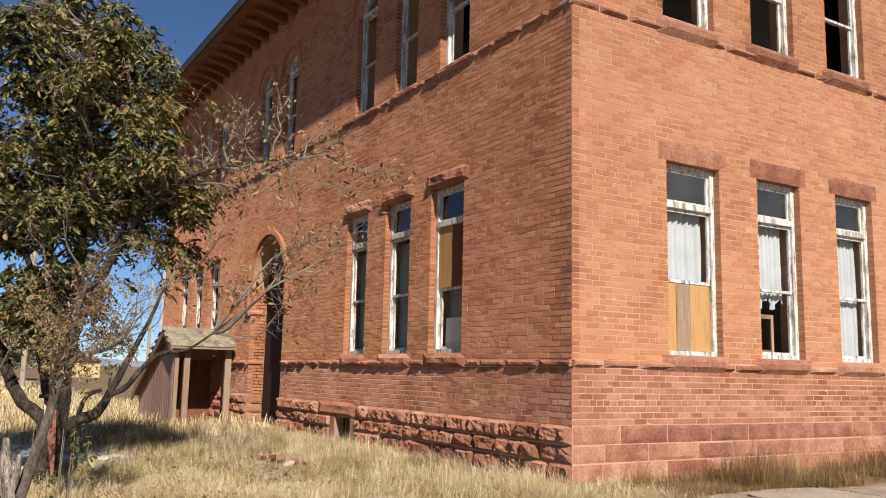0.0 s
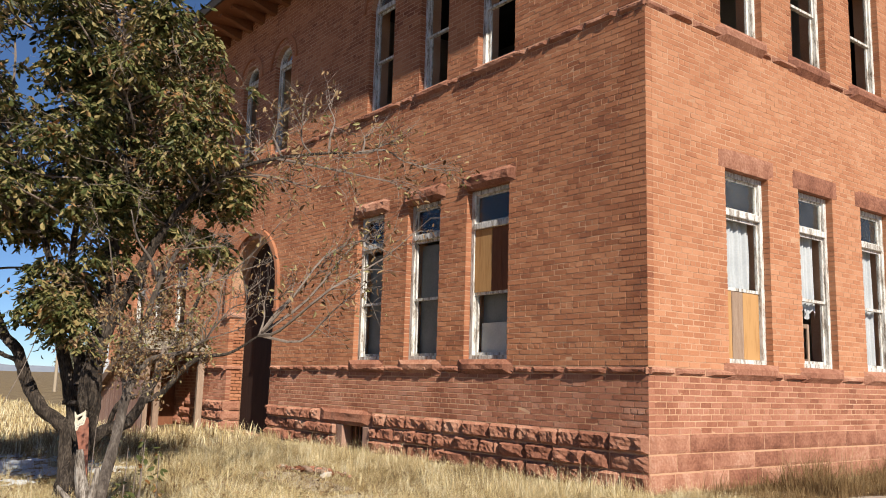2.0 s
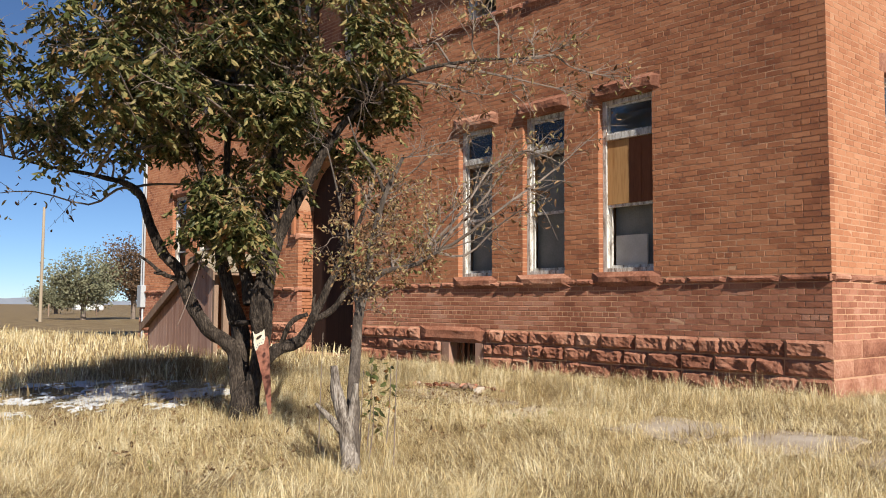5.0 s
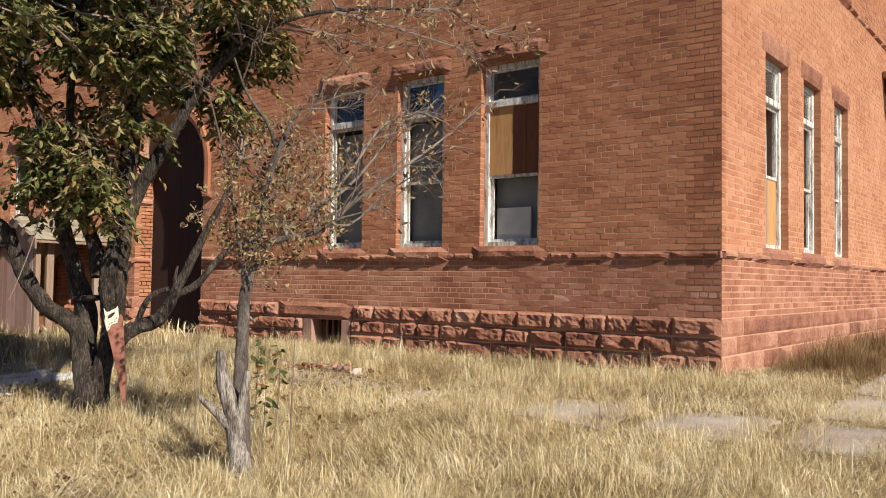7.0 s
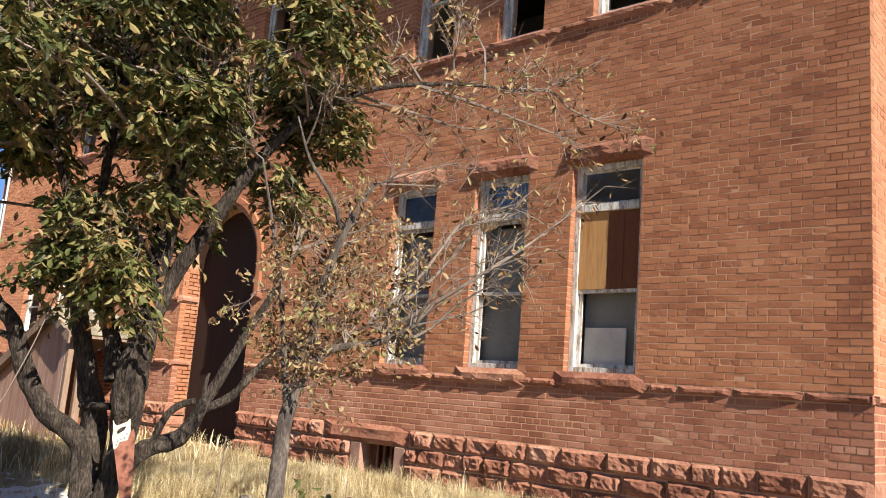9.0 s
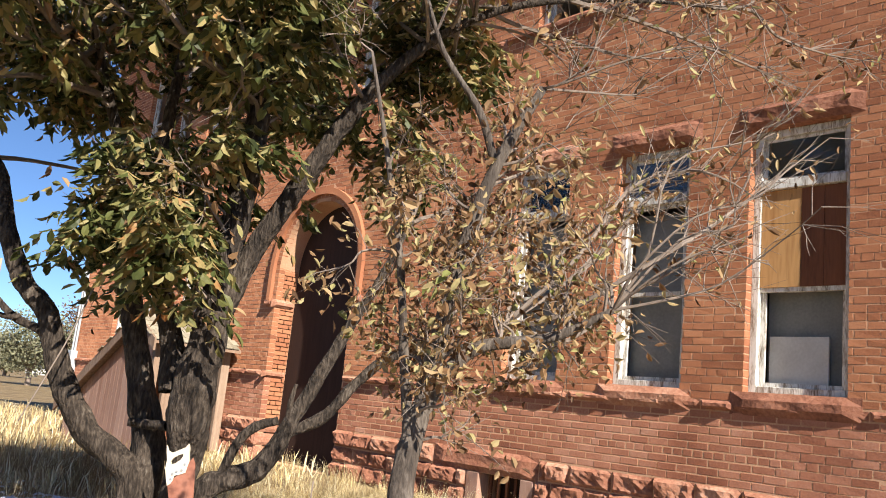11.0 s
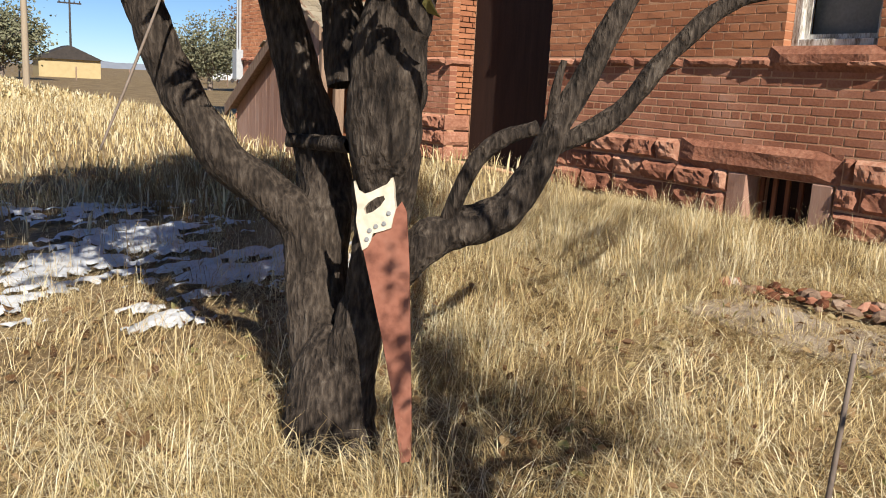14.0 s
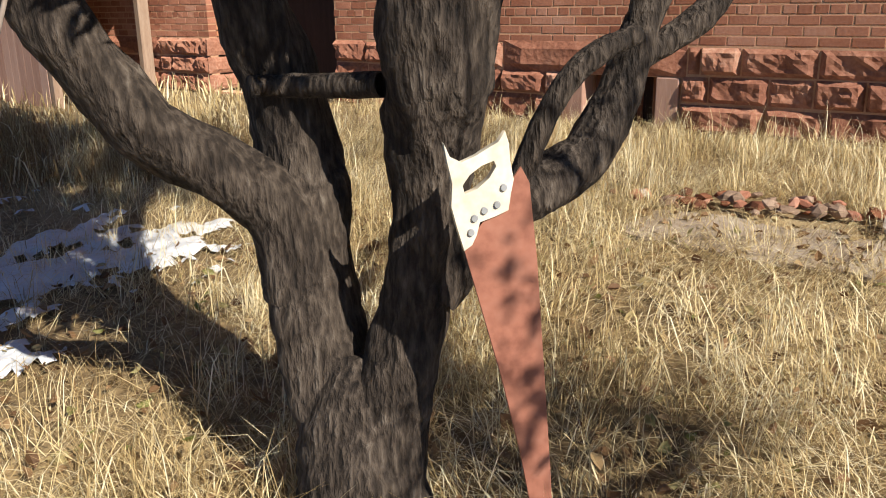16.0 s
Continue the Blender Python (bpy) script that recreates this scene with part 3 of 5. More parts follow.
arch_ring("hood_mould", wall_a, (DOORA[0] - 0.1, DOORA[1] + 0.1, 0, DOORA[3] + 0.1, 1), 0.1, 0.06, 0.5, wall_west, BRICK)
for o in UPA:
    arch_ring("arch_hood", wall_a, (o[0] - 0.16, o[1] + 0.16, 0, o[3] + 0.16, 1), 0.07, 0.035, 0.0, wall_west, BRICK)
for o in UPB:
    arch_ring("arch_hood", wall_b, (o[0] - 0.16, o[1] + 0.16, 0, o[3] + 0.16, 1), 0.07, 0.035, 0.0, wall_south, BRICK)

# jambs of the arched entry
for y0, y1 in ((16.86, 17.18), (19.304, 19.6)):
    box_part("entry_jamb", (AX + 0.118, y0, -0.1), (6.775, y1, 5.2), MORTAR, wall_west)


def wall_jamb(u, d, z):
    return (u, 19.3 + d, z)


brick_field("jamb_brickwork", wall_jamb, brick_boxes(AX + 0.116, 6.77, 0.93, 4.3, [], 13), BRICK, wall_west, "orange-red bricks")
# base stones, band and impost returning into the entry
for k, (z0, z1) in enumerate(((0.31, 0.50), (0.50, 0.71), (0.71, 0.93))):
    stone_row("base_stone", wall_jamb, AX - 0.045, 6.77, z0, z1, 0.2, 0.4, 0.03, 0.012, wall_west, [], 110 + k, 5, 4)
for z0, z1, pr in ((BAND0 - 0.02, BAND1 - 0.01, 0.05), (2.72, 2.86, 0.06)):
    link_mesh("impost", rock_mesh("impost", wall_jamb, AX - 0.07, 6.77, z0, z1, pr, 0.011, 0.006, z0, 6, 3), STONE, wall_west)
for a, b in ((16.9, 17.17), (19.31, 19.58)):
    link_mesh("label_stop", rock_mesh("label_stop", wall_a, a, b, 2.74, 2.86, 0.07, 0.011, 0.008, a, 5, 3), STONE, wall_west)


# ---------------------------------------------------------------- windows
def oriented_box(bm, place, a, b, bevel=0.0):
    p, q = place(*a), place(*b)
    add_box(bm, tuple(min(i, j) for i, j in zip(p, q)), tuple(max(i, j) for i, j in zip(p, q)), bevel)


def piece(name, place, a, b, mat, parent, label="", bevel=0.0):
    bm = bmesh.new()
    oriented_box(bm, place, a, b, bevel)
    return part(name, bm, mat, parent, label)


def window(number, place, o, label, transom=True, group="schoolhouse windows"):
    """A tall sash window: outer frame, transom light, two sashes, panes."""
    u0, u1, z0, z1, arch = o
    spring = z1 - (u1 - u0) / 2 if arch else z1
    win = empty("window_%d" % number, label, "window", group, place((u0 + u1) / 2, 0.16, z0), "structure")
    inv = Matrix.Translation(-Vector(win.location))

    def put(ob):
        ob.matrix_parent_inverse = inv
        return ob

    d0, d1, fw = 0.10, 0.20, 0.07
    bm = bmesh.new()
    oriented_box(bm, place, (u0, d0, z0), (u0 + fw, d1, spring), 0.004)
    oriented_box(bm, place, (u1 - fw, d0, z0), (u1, d1, spring), 0.004)
    oriented_box(bm, place, (u0 + fw, d0 + 0.002, z0), (u1 - fw, d1, z0 + 0.06), 0.004)
    if arch:
        r, c = (u1 - u0) / 2, (u0 + u1) / 2
        ring = [[bm.verts.new(place(c + rr * math.cos(q * math.pi / 12), d, spring + rr * math.sin(q * math.pi / 12)))
                 for rr, d in ((r - fw, d0), (r, d0), (r, d1), (r - fw, d1))] for q in range(13)]
        for p, q in zip(ring, ring[1:]):
            for j in range(4):
                bm.faces.new((p[j], p[(j + 1) % 4], q[(j + 1) % 4], q[j]))
    else:
        oriented_box(bm, place, (u0 + fw, d0 + 0.002, z1 - 0.07), (u1 - fw, d1, z1), 0.004)
    put(part("window_frame", bm, PAINT, win, "peeling white-painted wooden frame"))
    zt = z0 + (z1 - z0) * 0.782 if not arch else spring
    put(piece("transom_bar", place, (u0 + fw, d0 - 0.02, zt - 0.045), (u1 - fw, d1 - 0.01, zt + 0.045), PAINT, win, bevel=0.006))
    zm = z0 + (zt - z0) * 0.49
    st = 0.045
    for nm, a, b, da in (("upper_sash", zm - 0.02, zt - 0.046, 0.13), ("lower_sash", z0 + 0.062, zm + 0.02, 0.162)):
        bm = bmesh.new()
        for lo, hi in ((u0 + fw + 0.002, u0 + fw + st), (u1 - fw - st, u1 - fw - 0.002)):
            oriented_box(bm, place, (lo, da, a), (hi, da + 0.03, b))
        for lo, hi in ((a, a + 0.04), (b - 0.04, b)):
            oriented_box(bm, place, (u0 + fw + st + 0.001, da + 0.001, lo), (u1 - fw - st - 0.001, da + 0.029, hi))
        sash = put(part(nm, bm, PAINT, win))
        pane = piece("pane", place, (u0 + fw + st - 0.01, da + 0.012, a + 0.03), (u1 - fw - st + 0.01, da + 0.016, b - 0.03), GLASS, sash)
        pane.matrix_parent_inverse = inv
        pane.visible_shadow = False
    if arch:
        bm = bmesh.new()
        r, c = (u1 - u0) / 2 - fw + 0.01, (u0 + u1) / 2
        bm.faces.new([bm.verts.new(place(c + r * math.cos(q * math.pi / 12), 0.15, spring + r * math.sin(q * math.pi / 12))) for q in range(13)])
        pane = put(part("pane", bm, GLASS, win))
    else:
        bm = bmesh.new()
        for lo, hi in ((u0 + fw + 0.002, u0 + fw + 0.035), (u1 - fw - 0.035, u1 - fw - 0.002)):
            oriented_box(bm, place, (lo, 0.14, zt + 0.046), (hi, 0.17, z1 - 0.072))
        for lo, hi in ((zt + 0.046, zt + 0.075), (z1 - 0.1, z1 - 0.072)):
            oriented_box(bm, place, (u0 + fw + 0.036, 0.141, lo), (u1 - fw - 0.036, 0.169, hi))
        put(part("transom_sash", bm, PAINT, win))
        pane = put(piece("pane", place, (u0 + fw + 0.03, 0.152, zt + 0.06), (u1 - fw - 0.03, 0.156, z1 - 0.085), GLASS, win))
    pane.visible_shadow = False
    return win, zt, zm


def curtain(place, u0, u1, z0, z1, seed, label, ragged=0.0):
    r = random.Random(seed)
    n, m = 60, 8
    v, f = [], []
    ph = r.uniform(0, 6)
    for i in range(n + 1):
        s = i / n
        hem = z0 + ragged * (0.5 + 0.5 * math.sin(s * 17 + ph)) * r.uniform(0.6, 1)
        for j in range(m + 1):
            k = j / m
            d = 0.27 + 0.022 * math.sin(s * 52 + ph + 0.8 * math.sin(k * 3)) + 0.012 * math.sin(s * 23 + 2 * ph) + 0.01 * k
            v.append(place(u0 + (u1 - u0) * s, d, hem + (z1 - hem) * k))
    for i in range(n):
        for j in range(m):
            c = i * (m + 1) + j
            f.append((c, c + m + 1, c + m + 2, c + 1))
    me = bpy.data.meshes.new("curtain")
    me.from_pydata(v, [], f)
    me.shade_smooth()
    return tagged(link_mesh("curtain", me, CURTAIN), label, "curtain", "white curtains")


num = 0
info = {}
for place, ops, tag in ((wall_a, LOWA, "a"), (wall_a, UPA, "ua"), (wall_b, LOWB, "b"), (wall_b, UPB, "ub"), (wall_b, FARB, "fb")):
    for k, o in enumerate(ops):
        num += 1
        text = "tall arched sash window with peeling white frame" if o[4] else "tall sash window with transom and peeling white frame"
        if (tag, k) == ("a", 0):
            text = "tall sash window half boarded with plywood, peeling frame"
        if (tag, k) == ("b", 0):
            text = "tall sash window, lower half boarded with planks, curtained"
        info[tag, k] = (o, *window(num, place, o, text)[1:])

# boards in the west window
o, zt, zm = info["a", 0]
boards = empty("window_boarding", "plywood nailed across an upper sash, its shaded part coloured brown", "boarding", at=wall_a(o[0], 0.2, zm))
# the brown pieces paint the reveal's shadow across the plywood
for a, b, m_, t in ((10.58, 10.955, PLY, "pale orange plywood"), (10.37, 10.575, BROWNBOARD, "plywood coloured dark brown for shade"), (10.175, 10.365, BROWNBOARD, "plywood coloured brown for shade")):
    ob = piece("board", wall_a, (a, 0.118, zm + 0.02), (b, 0.129, zt - 0.05), m_, boards, t)
    ob.matrix_parent_inverse = Matrix.Translation(-Vector(boards.location))
tagged(piece("white_panel", wall_a, (10.36, 0.23, 1.84), (10.9, 0.26, 2.32), PALE, None), "pale panel leaning inside behind the lower pane", "panel")
# grey panels added behind the panes to paint in their dull reflections
tagged(piece("grey_blind", wall_a, (11.76, 0.26, 1.84), (12.46, 0.27, 3.62), PANEGREY, None), "grey panel behind the glass standing for its reflections", "blind")
tagged(piece("grey_blind", wall_a, (13.31, 0.26, 1.84), (13.98, 0.27, 3.6), PANEGREY, None), "grey panel behind the glass standing for its reflections", "blind")
tagged(piece("grey_blind", wall_a, (10.18, 0.3, 1.84), (10.95, 0.31, 3.6), PANEGREY, None), "grey panel behind the glass standing for its reflections", "blind")
# boards and curtains in the south windows
o, zt, zm = info["b", 0]
boards = empty("window_boarding", "three weathered planks nailed across a lower sash", "boarding", at=wall_b(o[0], 0.2, o[2]))
cuts = (o[0] + 0.08, o[0] + 0.285, o[0] + 0.54, o[1] - 0.08)
for (a, b), m_ in zip(zip(cuts, cuts[1:]), (PLY, BROWNBOARD, PLY)):
    ob = piece("plank", wall_b, (a, 0.14 + 0.002 * (m_ is PLY), o[2] + 0.065), (b - 0.006, 0.16, zm), OLDWOOD if m_ is BROWNBOARD else PLY, boards)
    ob.matrix_parent_inverse = Matrix.Translation(-Vector(boards.location))
curtain(wall_b, o[0] + 0.09, o[1] - 0.09, zm, zt - 0.03, 1, "white gathered curtain behind the upper sash")
o, zt, zm = info["b", 1]
curtain(wall_b, o[0] + 0.09, o[1] - 0.09, zm - 0.25, zt - 0.03, 2, "white curtain with a ragged torn hem", 0.2)
fr = empty("leaning_frame", "old wooden picture frame leaning inside the window", "frame", at=wall_b(10.0, 0.24, 1.86))
for a, b, z0, z1 in ((9.88, 9.93, 1.86, 2.42), (10.22, 10.27, 1.86, 2.42), (9.93, 10.22, 2.36, 2.42), (9.93, 10.22, 1.86, 1.92)):
    ob = piece("rail", wall_b, (a, 0.215, z0), (b, 0.235, z1), OLDWOOD, fr)
    ob.matrix_parent_inverse = Matrix.Translation(-Vector(fr.location))
o, zt, zm = info["b", 2]
curtain(wall_b, o[0] + 0.09, o[1] - 0.09, 1.86, zt - 0.03, 3, "full-length white gathered curtain behind the glass")

# ---------------------------------------------------------------- eaves and roof
OVER = 1.0
bm = bmesh.new()
add_box(bm, (AX - OVER, BY - OVER, EAVE + 0.03), (FARX + OVER, BY + 0.3, EAVE + 0.1))
add_box(bm, (AX - OVER, BY + 0.302, EAVE + 0.03), (AX + 0.3, FARY + OVER, EAVE + 0.1))
soffit = tagged(part("soffit", bm, SOFFIT), "brown boarded soffit under deep eaves", "soffit", kind="structure")
bm = bmesh.new()
add_box(bm, (AX - OVER - 0.05, BY - OVER - 0.05, EAVE + 0.02), (FARX + OVER, BY - OVER - 0.002, EAVE + 0.22))
add_box(bm, (AX - OVER - 0.05, BY - OVER, EAVE + 0.02), (AX - OVER - 0.002, FARY + OVER, EAVE + 0.22))
tagged(part("fascia", bm, ROOF), "dark fascia and gutter along the eaves", "fascia", kind="structure")
bracket_me = bpy.data.meshes.new("bracket")
bm = bmesh.new()
prof = [(0, 0), (0.78, 0), (0.78, -0.07), (0.5, -0.1), (0.2, -0.2), (0, -0.24)]
ring0 = [bm.verts.new((-x, -0.075, z)) for x, z in prof]
ring1 = [bm.verts.new((-x, 0.075, z)) for x, z in prof]
bm.faces.new(ring0)
bm.faces.new(ring1[::-1])
for i in range(len(prof)):
    j = (i + 1) % len(prof)
    bm.faces.new((ring0[i], ring1[i], ring1[j], ring0[j]))
bmesh.ops.recalc_face_normals(bm, faces=bm.faces[:])
bm.to_mesh(bracket_me)
bm.free()
bracket_me.materials.append(SOFFIT)
y = 8.0
while y < FARY:
    ob = new("bracket", bracket_me)
    ob.parent = soffit
    ob.matrix_local = pose(AX - 0.002, y, EAVE + 0.028)
    y += 0.62
x = 6.8
while x < FARX:
    ob = new("bracket", bracket_me)
    ob.parent = soffit
    ob.matrix_local = pose(x, BY - 0.002, EAVE + 0.028, 0, 0, 90)
    x += 0.62
bm = bmesh.new()
x0, x1, y0, y1 = AX - OVER - 0.06, FARX + OVER, BY - OVER - 0.06, FARY + OVER
base = [bm.verts.new(c) for c in ((x0, y0, EAVE + 0.225), (x1, y0, EAVE + 0.225), (x1, y1, EAVE + 0.225), (x0, y1, EAVE + 0.225))]
top = [bm.verts.new(c) for c in ((x0 + 9, y0 + 10, 14.5), (x1 - 9, y0 + 10, 14.5), (x1 - 9, y1 - 10, 14.5), (x0 + 9, y1 - 10, 14.5))]
bm.faces.new(base)
bm.faces.new(top)
for i in range(4):
    bm.faces.new((base[i], base[(i + 1) % 4], top[(i + 1) % 4], top[i]))
tagged(part("roof", bm, ROOF), "dark hipped roof of the old schoolhouse", "roof", kind="structure")

# ---------------------------------------------------------------- front entrance pavilion
PX0, PX1, PY = 15.8, 22.6, 7.38


def wall_p(u, d, z):
    return (u, PY + d, z)


def wall_ps(u, d, z):
    return (PX0 + d, u, z)


PARCH = (17.1, 21.2, 0.2, 4.35, 1)
pav = tagged(backing("wall_pavilion", wall_p, PX0, PX1, -0.3, 6.6, [PARCH], 0.003, 0.4, MORTAR), "projecting brick entrance with a big round arch", "wall", kind="structure")
brick_field("brickwork", wall_p, brick_boxes(PX0 + 0.116, PX1, 0.9, 6.6, [PARCH], 11), BRICK, pav, "orange-red bricks")
brick_field("side_brickwork", wall_ps, brick_boxes(PY, BY, 0.9, 6.6, [], 12), BRICK, pav, "orange-red bricks")
for k in range(3):
    z0 = 0.0 + 0.3 * k
    stone_row("base_stone", wall_ps, PY - 0.05, BY, z0, z0 + 0.3, 0.4, 0.7, 0.07, 0.012, pav, [], 90 + k, 5, 3, 0.1)
    stone_row("base_stone", wall_p, PX0 - 0.06, PX1, z0, z0 + 0.3, 0.6, 1.2, 0.07, 0.012, pav, [(PARCH[0], PARCH[1])], 95 + k, 5, 3, 0.1)
for z0, z1, pr in ((1.5, 1.78, 0.06), (4.95, 5.15, 0.1)):
    bm = bmesh.new()
    if z0 < 3:
        add_box(bm, (PX0 - pr, PY - pr, z0), (PARCH[0], PY + 0.3, z1), 0.015)
        add_box(bm, (PARCH[1], PY - pr, z0), (PX1 + pr, PY + 0.3, z1), 0.015)
        add_box(bm, (PX0 - pr + 0.002, PY + 0.302, z0), (PX0 + 0.2, BY, z1), 0.015)
    else:
        add_box(bm, (PX0 - pr, PY - pr, z0), (PX1 + pr, BY, z1), 0.015)
    part("string_course", bm, STONE, pav)
arch_ring("arch_mould", wall_p, (PARCH[0] - 0.25, PARCH[1] + 0.25, 0, PARCH[3] + 0.25, 1), 0.12, 0.06, 0.0, pav, BRICK)
bm = bmesh.new()
add_box(bm, (PX0 - 0.5, PY - 0.8, 5.42), (PX1 + 0.5, BY - 0.002, 5.56), 0.02)
add_box(bm, (PX0 - 0.3, PY - 0.4, 5.16), (PX1 + 0.3, BY - 0.004, 5.419), 0.03)
canopy = tagged(part("entrance_cornice", bm, SOFFIT), "deep brown overhanging cornice above the entrance", "cornice", kind="structure")
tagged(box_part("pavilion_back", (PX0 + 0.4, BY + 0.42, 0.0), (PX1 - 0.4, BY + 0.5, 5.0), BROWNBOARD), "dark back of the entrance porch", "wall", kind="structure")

# ---------------------------------------------------------------- cellar entrance beside the wall
CF, CB, CX0, CX1 = 20.4, 24.1, 4.85, 6.36
gz = floor_z(5.4, 21)
cellar = empty("cellar_entrance", "lean-to cellar entrance with weathered planks and shingled roof", "cellar entrance", at=(5.6, 20.4, gz))
cinv = Matrix.Translation(-Vector(cellar.location))


def cpart(ob):
    ob.matrix_parent_inverse = cinv
    return ob


for x, w_ in ((5.0, 0.1), (5.22, 0.14), (6.2, 0.15)):
    cpart(box_part("post", (x, CF, gz - 0.1), (x + w_, CF + 0.1, 2.0), OLDWOOD, cellar, bevel=0.008))
cpart(box_part("header", (CX0 + 0.05, CF - 0.004, 2.003), (CX1, CF + 0.1, 2.11), OLDWOOD, cellar, bevel=0.006))


def roof_z(y):
    return 2.42 - (y - 20.95) * 0.52 if y > 20.95 else 2.42 - (20.95 - y) * 0.5


k = CF + 0.12
while k < CB - 0.1:
    e = min(k + 0.17, CB - 0.1)
    bm = bmesh.new()
    a = [bm.verts.new(c) for c in ((5.0, k, gz - 0.1), (5.0, e - 0.008, gz - 0.1), (5.0, e - 0.008, roof_z(e) - 0.08), (5.0, k, roof_z(max(k, 20.95)) - 0.08 - (0.2 if k < 20.7 else 0)))]
    f = bm.faces.new(a)
    ex = bmesh.ops.extrude_face_region(bm, geom=[f])
    for v in ex["geom"]:
        if isinstance(v, bmesh.types.BMVert):
            v.co.x += 0.025
    cpart(part("plank", bm, PINKWOOD, cellar))
    k = e
bm = bmesh.new()
for y0, y1 in ((20.1, 20.95), (20.95, CB)):
    z0, z1 = roof_z(y0) - 0.002, roof_z(y1) - 0.002
    v0 = [bm.verts.new(c) for c in ((CX0, y0, z0 - 0.06), (CX1, y0, z0 - 0.06), (CX1, y1, z1 - 0.06), (CX0, y1, z1 - 0.06))]
    v1 = [bm.verts.new(v.co + Vector((0, 0, 0.05))) for v in v0]
    bm.faces.new(v0)
    bm.faces.new(v1)
    for i in range(4):
        bm.faces.new((v0[i], v0[(i + 1) % 4], v1[(i + 1) % 4], v1[i]))
cpart(part("roof_deck", bm, OLDWOOD, cellar))
bm = bmesh.new()
for y0, y1 in ((20.08, 20.95), (20.95, CB + 0.02)):
    z0, z1 = roof_z(y0), roof_z(y1)
    for x in (CX0 - 0.04,):
        v0 = [bm.verts.new(c) for c in ((x, y0, z0 - 0.17), (x, y1, z1 - 0.17), (x, y1, z1 + 0.02), (x, y0, z0 + 0.02))]
        v1 = [bm.verts.new(v.co + Vector((0.035, 0, 0))) for v in v0]
        bm.faces.new(v0)
        bm.faces.new(v1)
        for i in range(4):
            bm.faces.new((v0[i], v0[(i + 1) % 4], v1[(i + 1) % 4], v1[i]))
cpart(part("barge_board", bm, OLDWOOD, cellar, "grey sloping barge board"))
sh_me = bpy.data.meshes.new("shingle")
bm = bmesh.new()
add_box(bm, (0, 0, 0), (0.118, 0.2, 0.014))
bm.to_mesh(sh_me)
bm.free()
sh_me.materials.append(SHINGLE)
r = random.Random(3)
for row in range(6):
    y = 20.08 + row * 0.15
    x = CX0 - 0.02 - (0.06 if row % 2 else 0)
    while x < CX1 - 0.06:
        ob = new("shingle", sh_me)
        ob.parent = cellar
        ob.matrix_parent_inverse = cinv
        ob.matrix_basis = pose(x, y, roof_z(y) + 0.004 + r.uniform(0, 0.006), 24 + r.uniform(-2, 2), 0, r.uniform(-2, 2))
        x += 0.124
for row in range(20):
    y = 20.98 + row * 0.16
    x = CX0 - 0.02 - (0.06 if row % 2 else 0)
    while x < CX1 - 0.06 and row < 8:
        ob = new("shingle", sh_me)
        ob.parent = cellar
        ob.matrix_parent_inverse = cinv
        ob.matrix_basis = pose(x, y, roof_z(y) + 0.012, -26, 0, 0)
        x += 0.124
cpart(box_part("low_end", (5.03, CB - 0.1, gz - 0.1), (CX1, CB, roof_z(CB) - 0.08), BROWNBOARD, cellar))
cpart(box_part("dark_door", (5.1, 22.2, gz - 0.1), (CX1, 22.25, 1.7), BROWNBOARD, cellar, "dark inner cellar door"))

# meter box and conduit on the far corner
meter = empty("meter_box", "grey electric meter box with conduit on the brick wall", "meter box", at=(AX - 0.03, 28.05, 1.45))
minv = Matrix.Translation(-Vector(meter.location))
ob = box_part("box", (AX - 0.16, 27.82, 1.2), (AX - 0.006, 28.12, 1.85), GREYBOX, meter, bevel=0.015)
ob.matrix_parent_inverse = minv
for dy, z0, z1 in ((0.0, 1.852, 7.2), (0.16, 1.852, 5.5), (0.02, 0.1, 1.198)):
    ob = tube_part("conduit", [(AX - 0.06, 27.9 + dy, z0, 0.028), (AX - 0.06, 27.9 + dy, (z0 + z1) / 2, 0.028), (AX - 0.06, 27.9 + dy, z1, 0.028)], GREYBOX, meter)
    ob.matrix_parent_inverse = minv

# ---------------------------------------------------------------- trees
UPW = np.array([0, 0, 1.0])


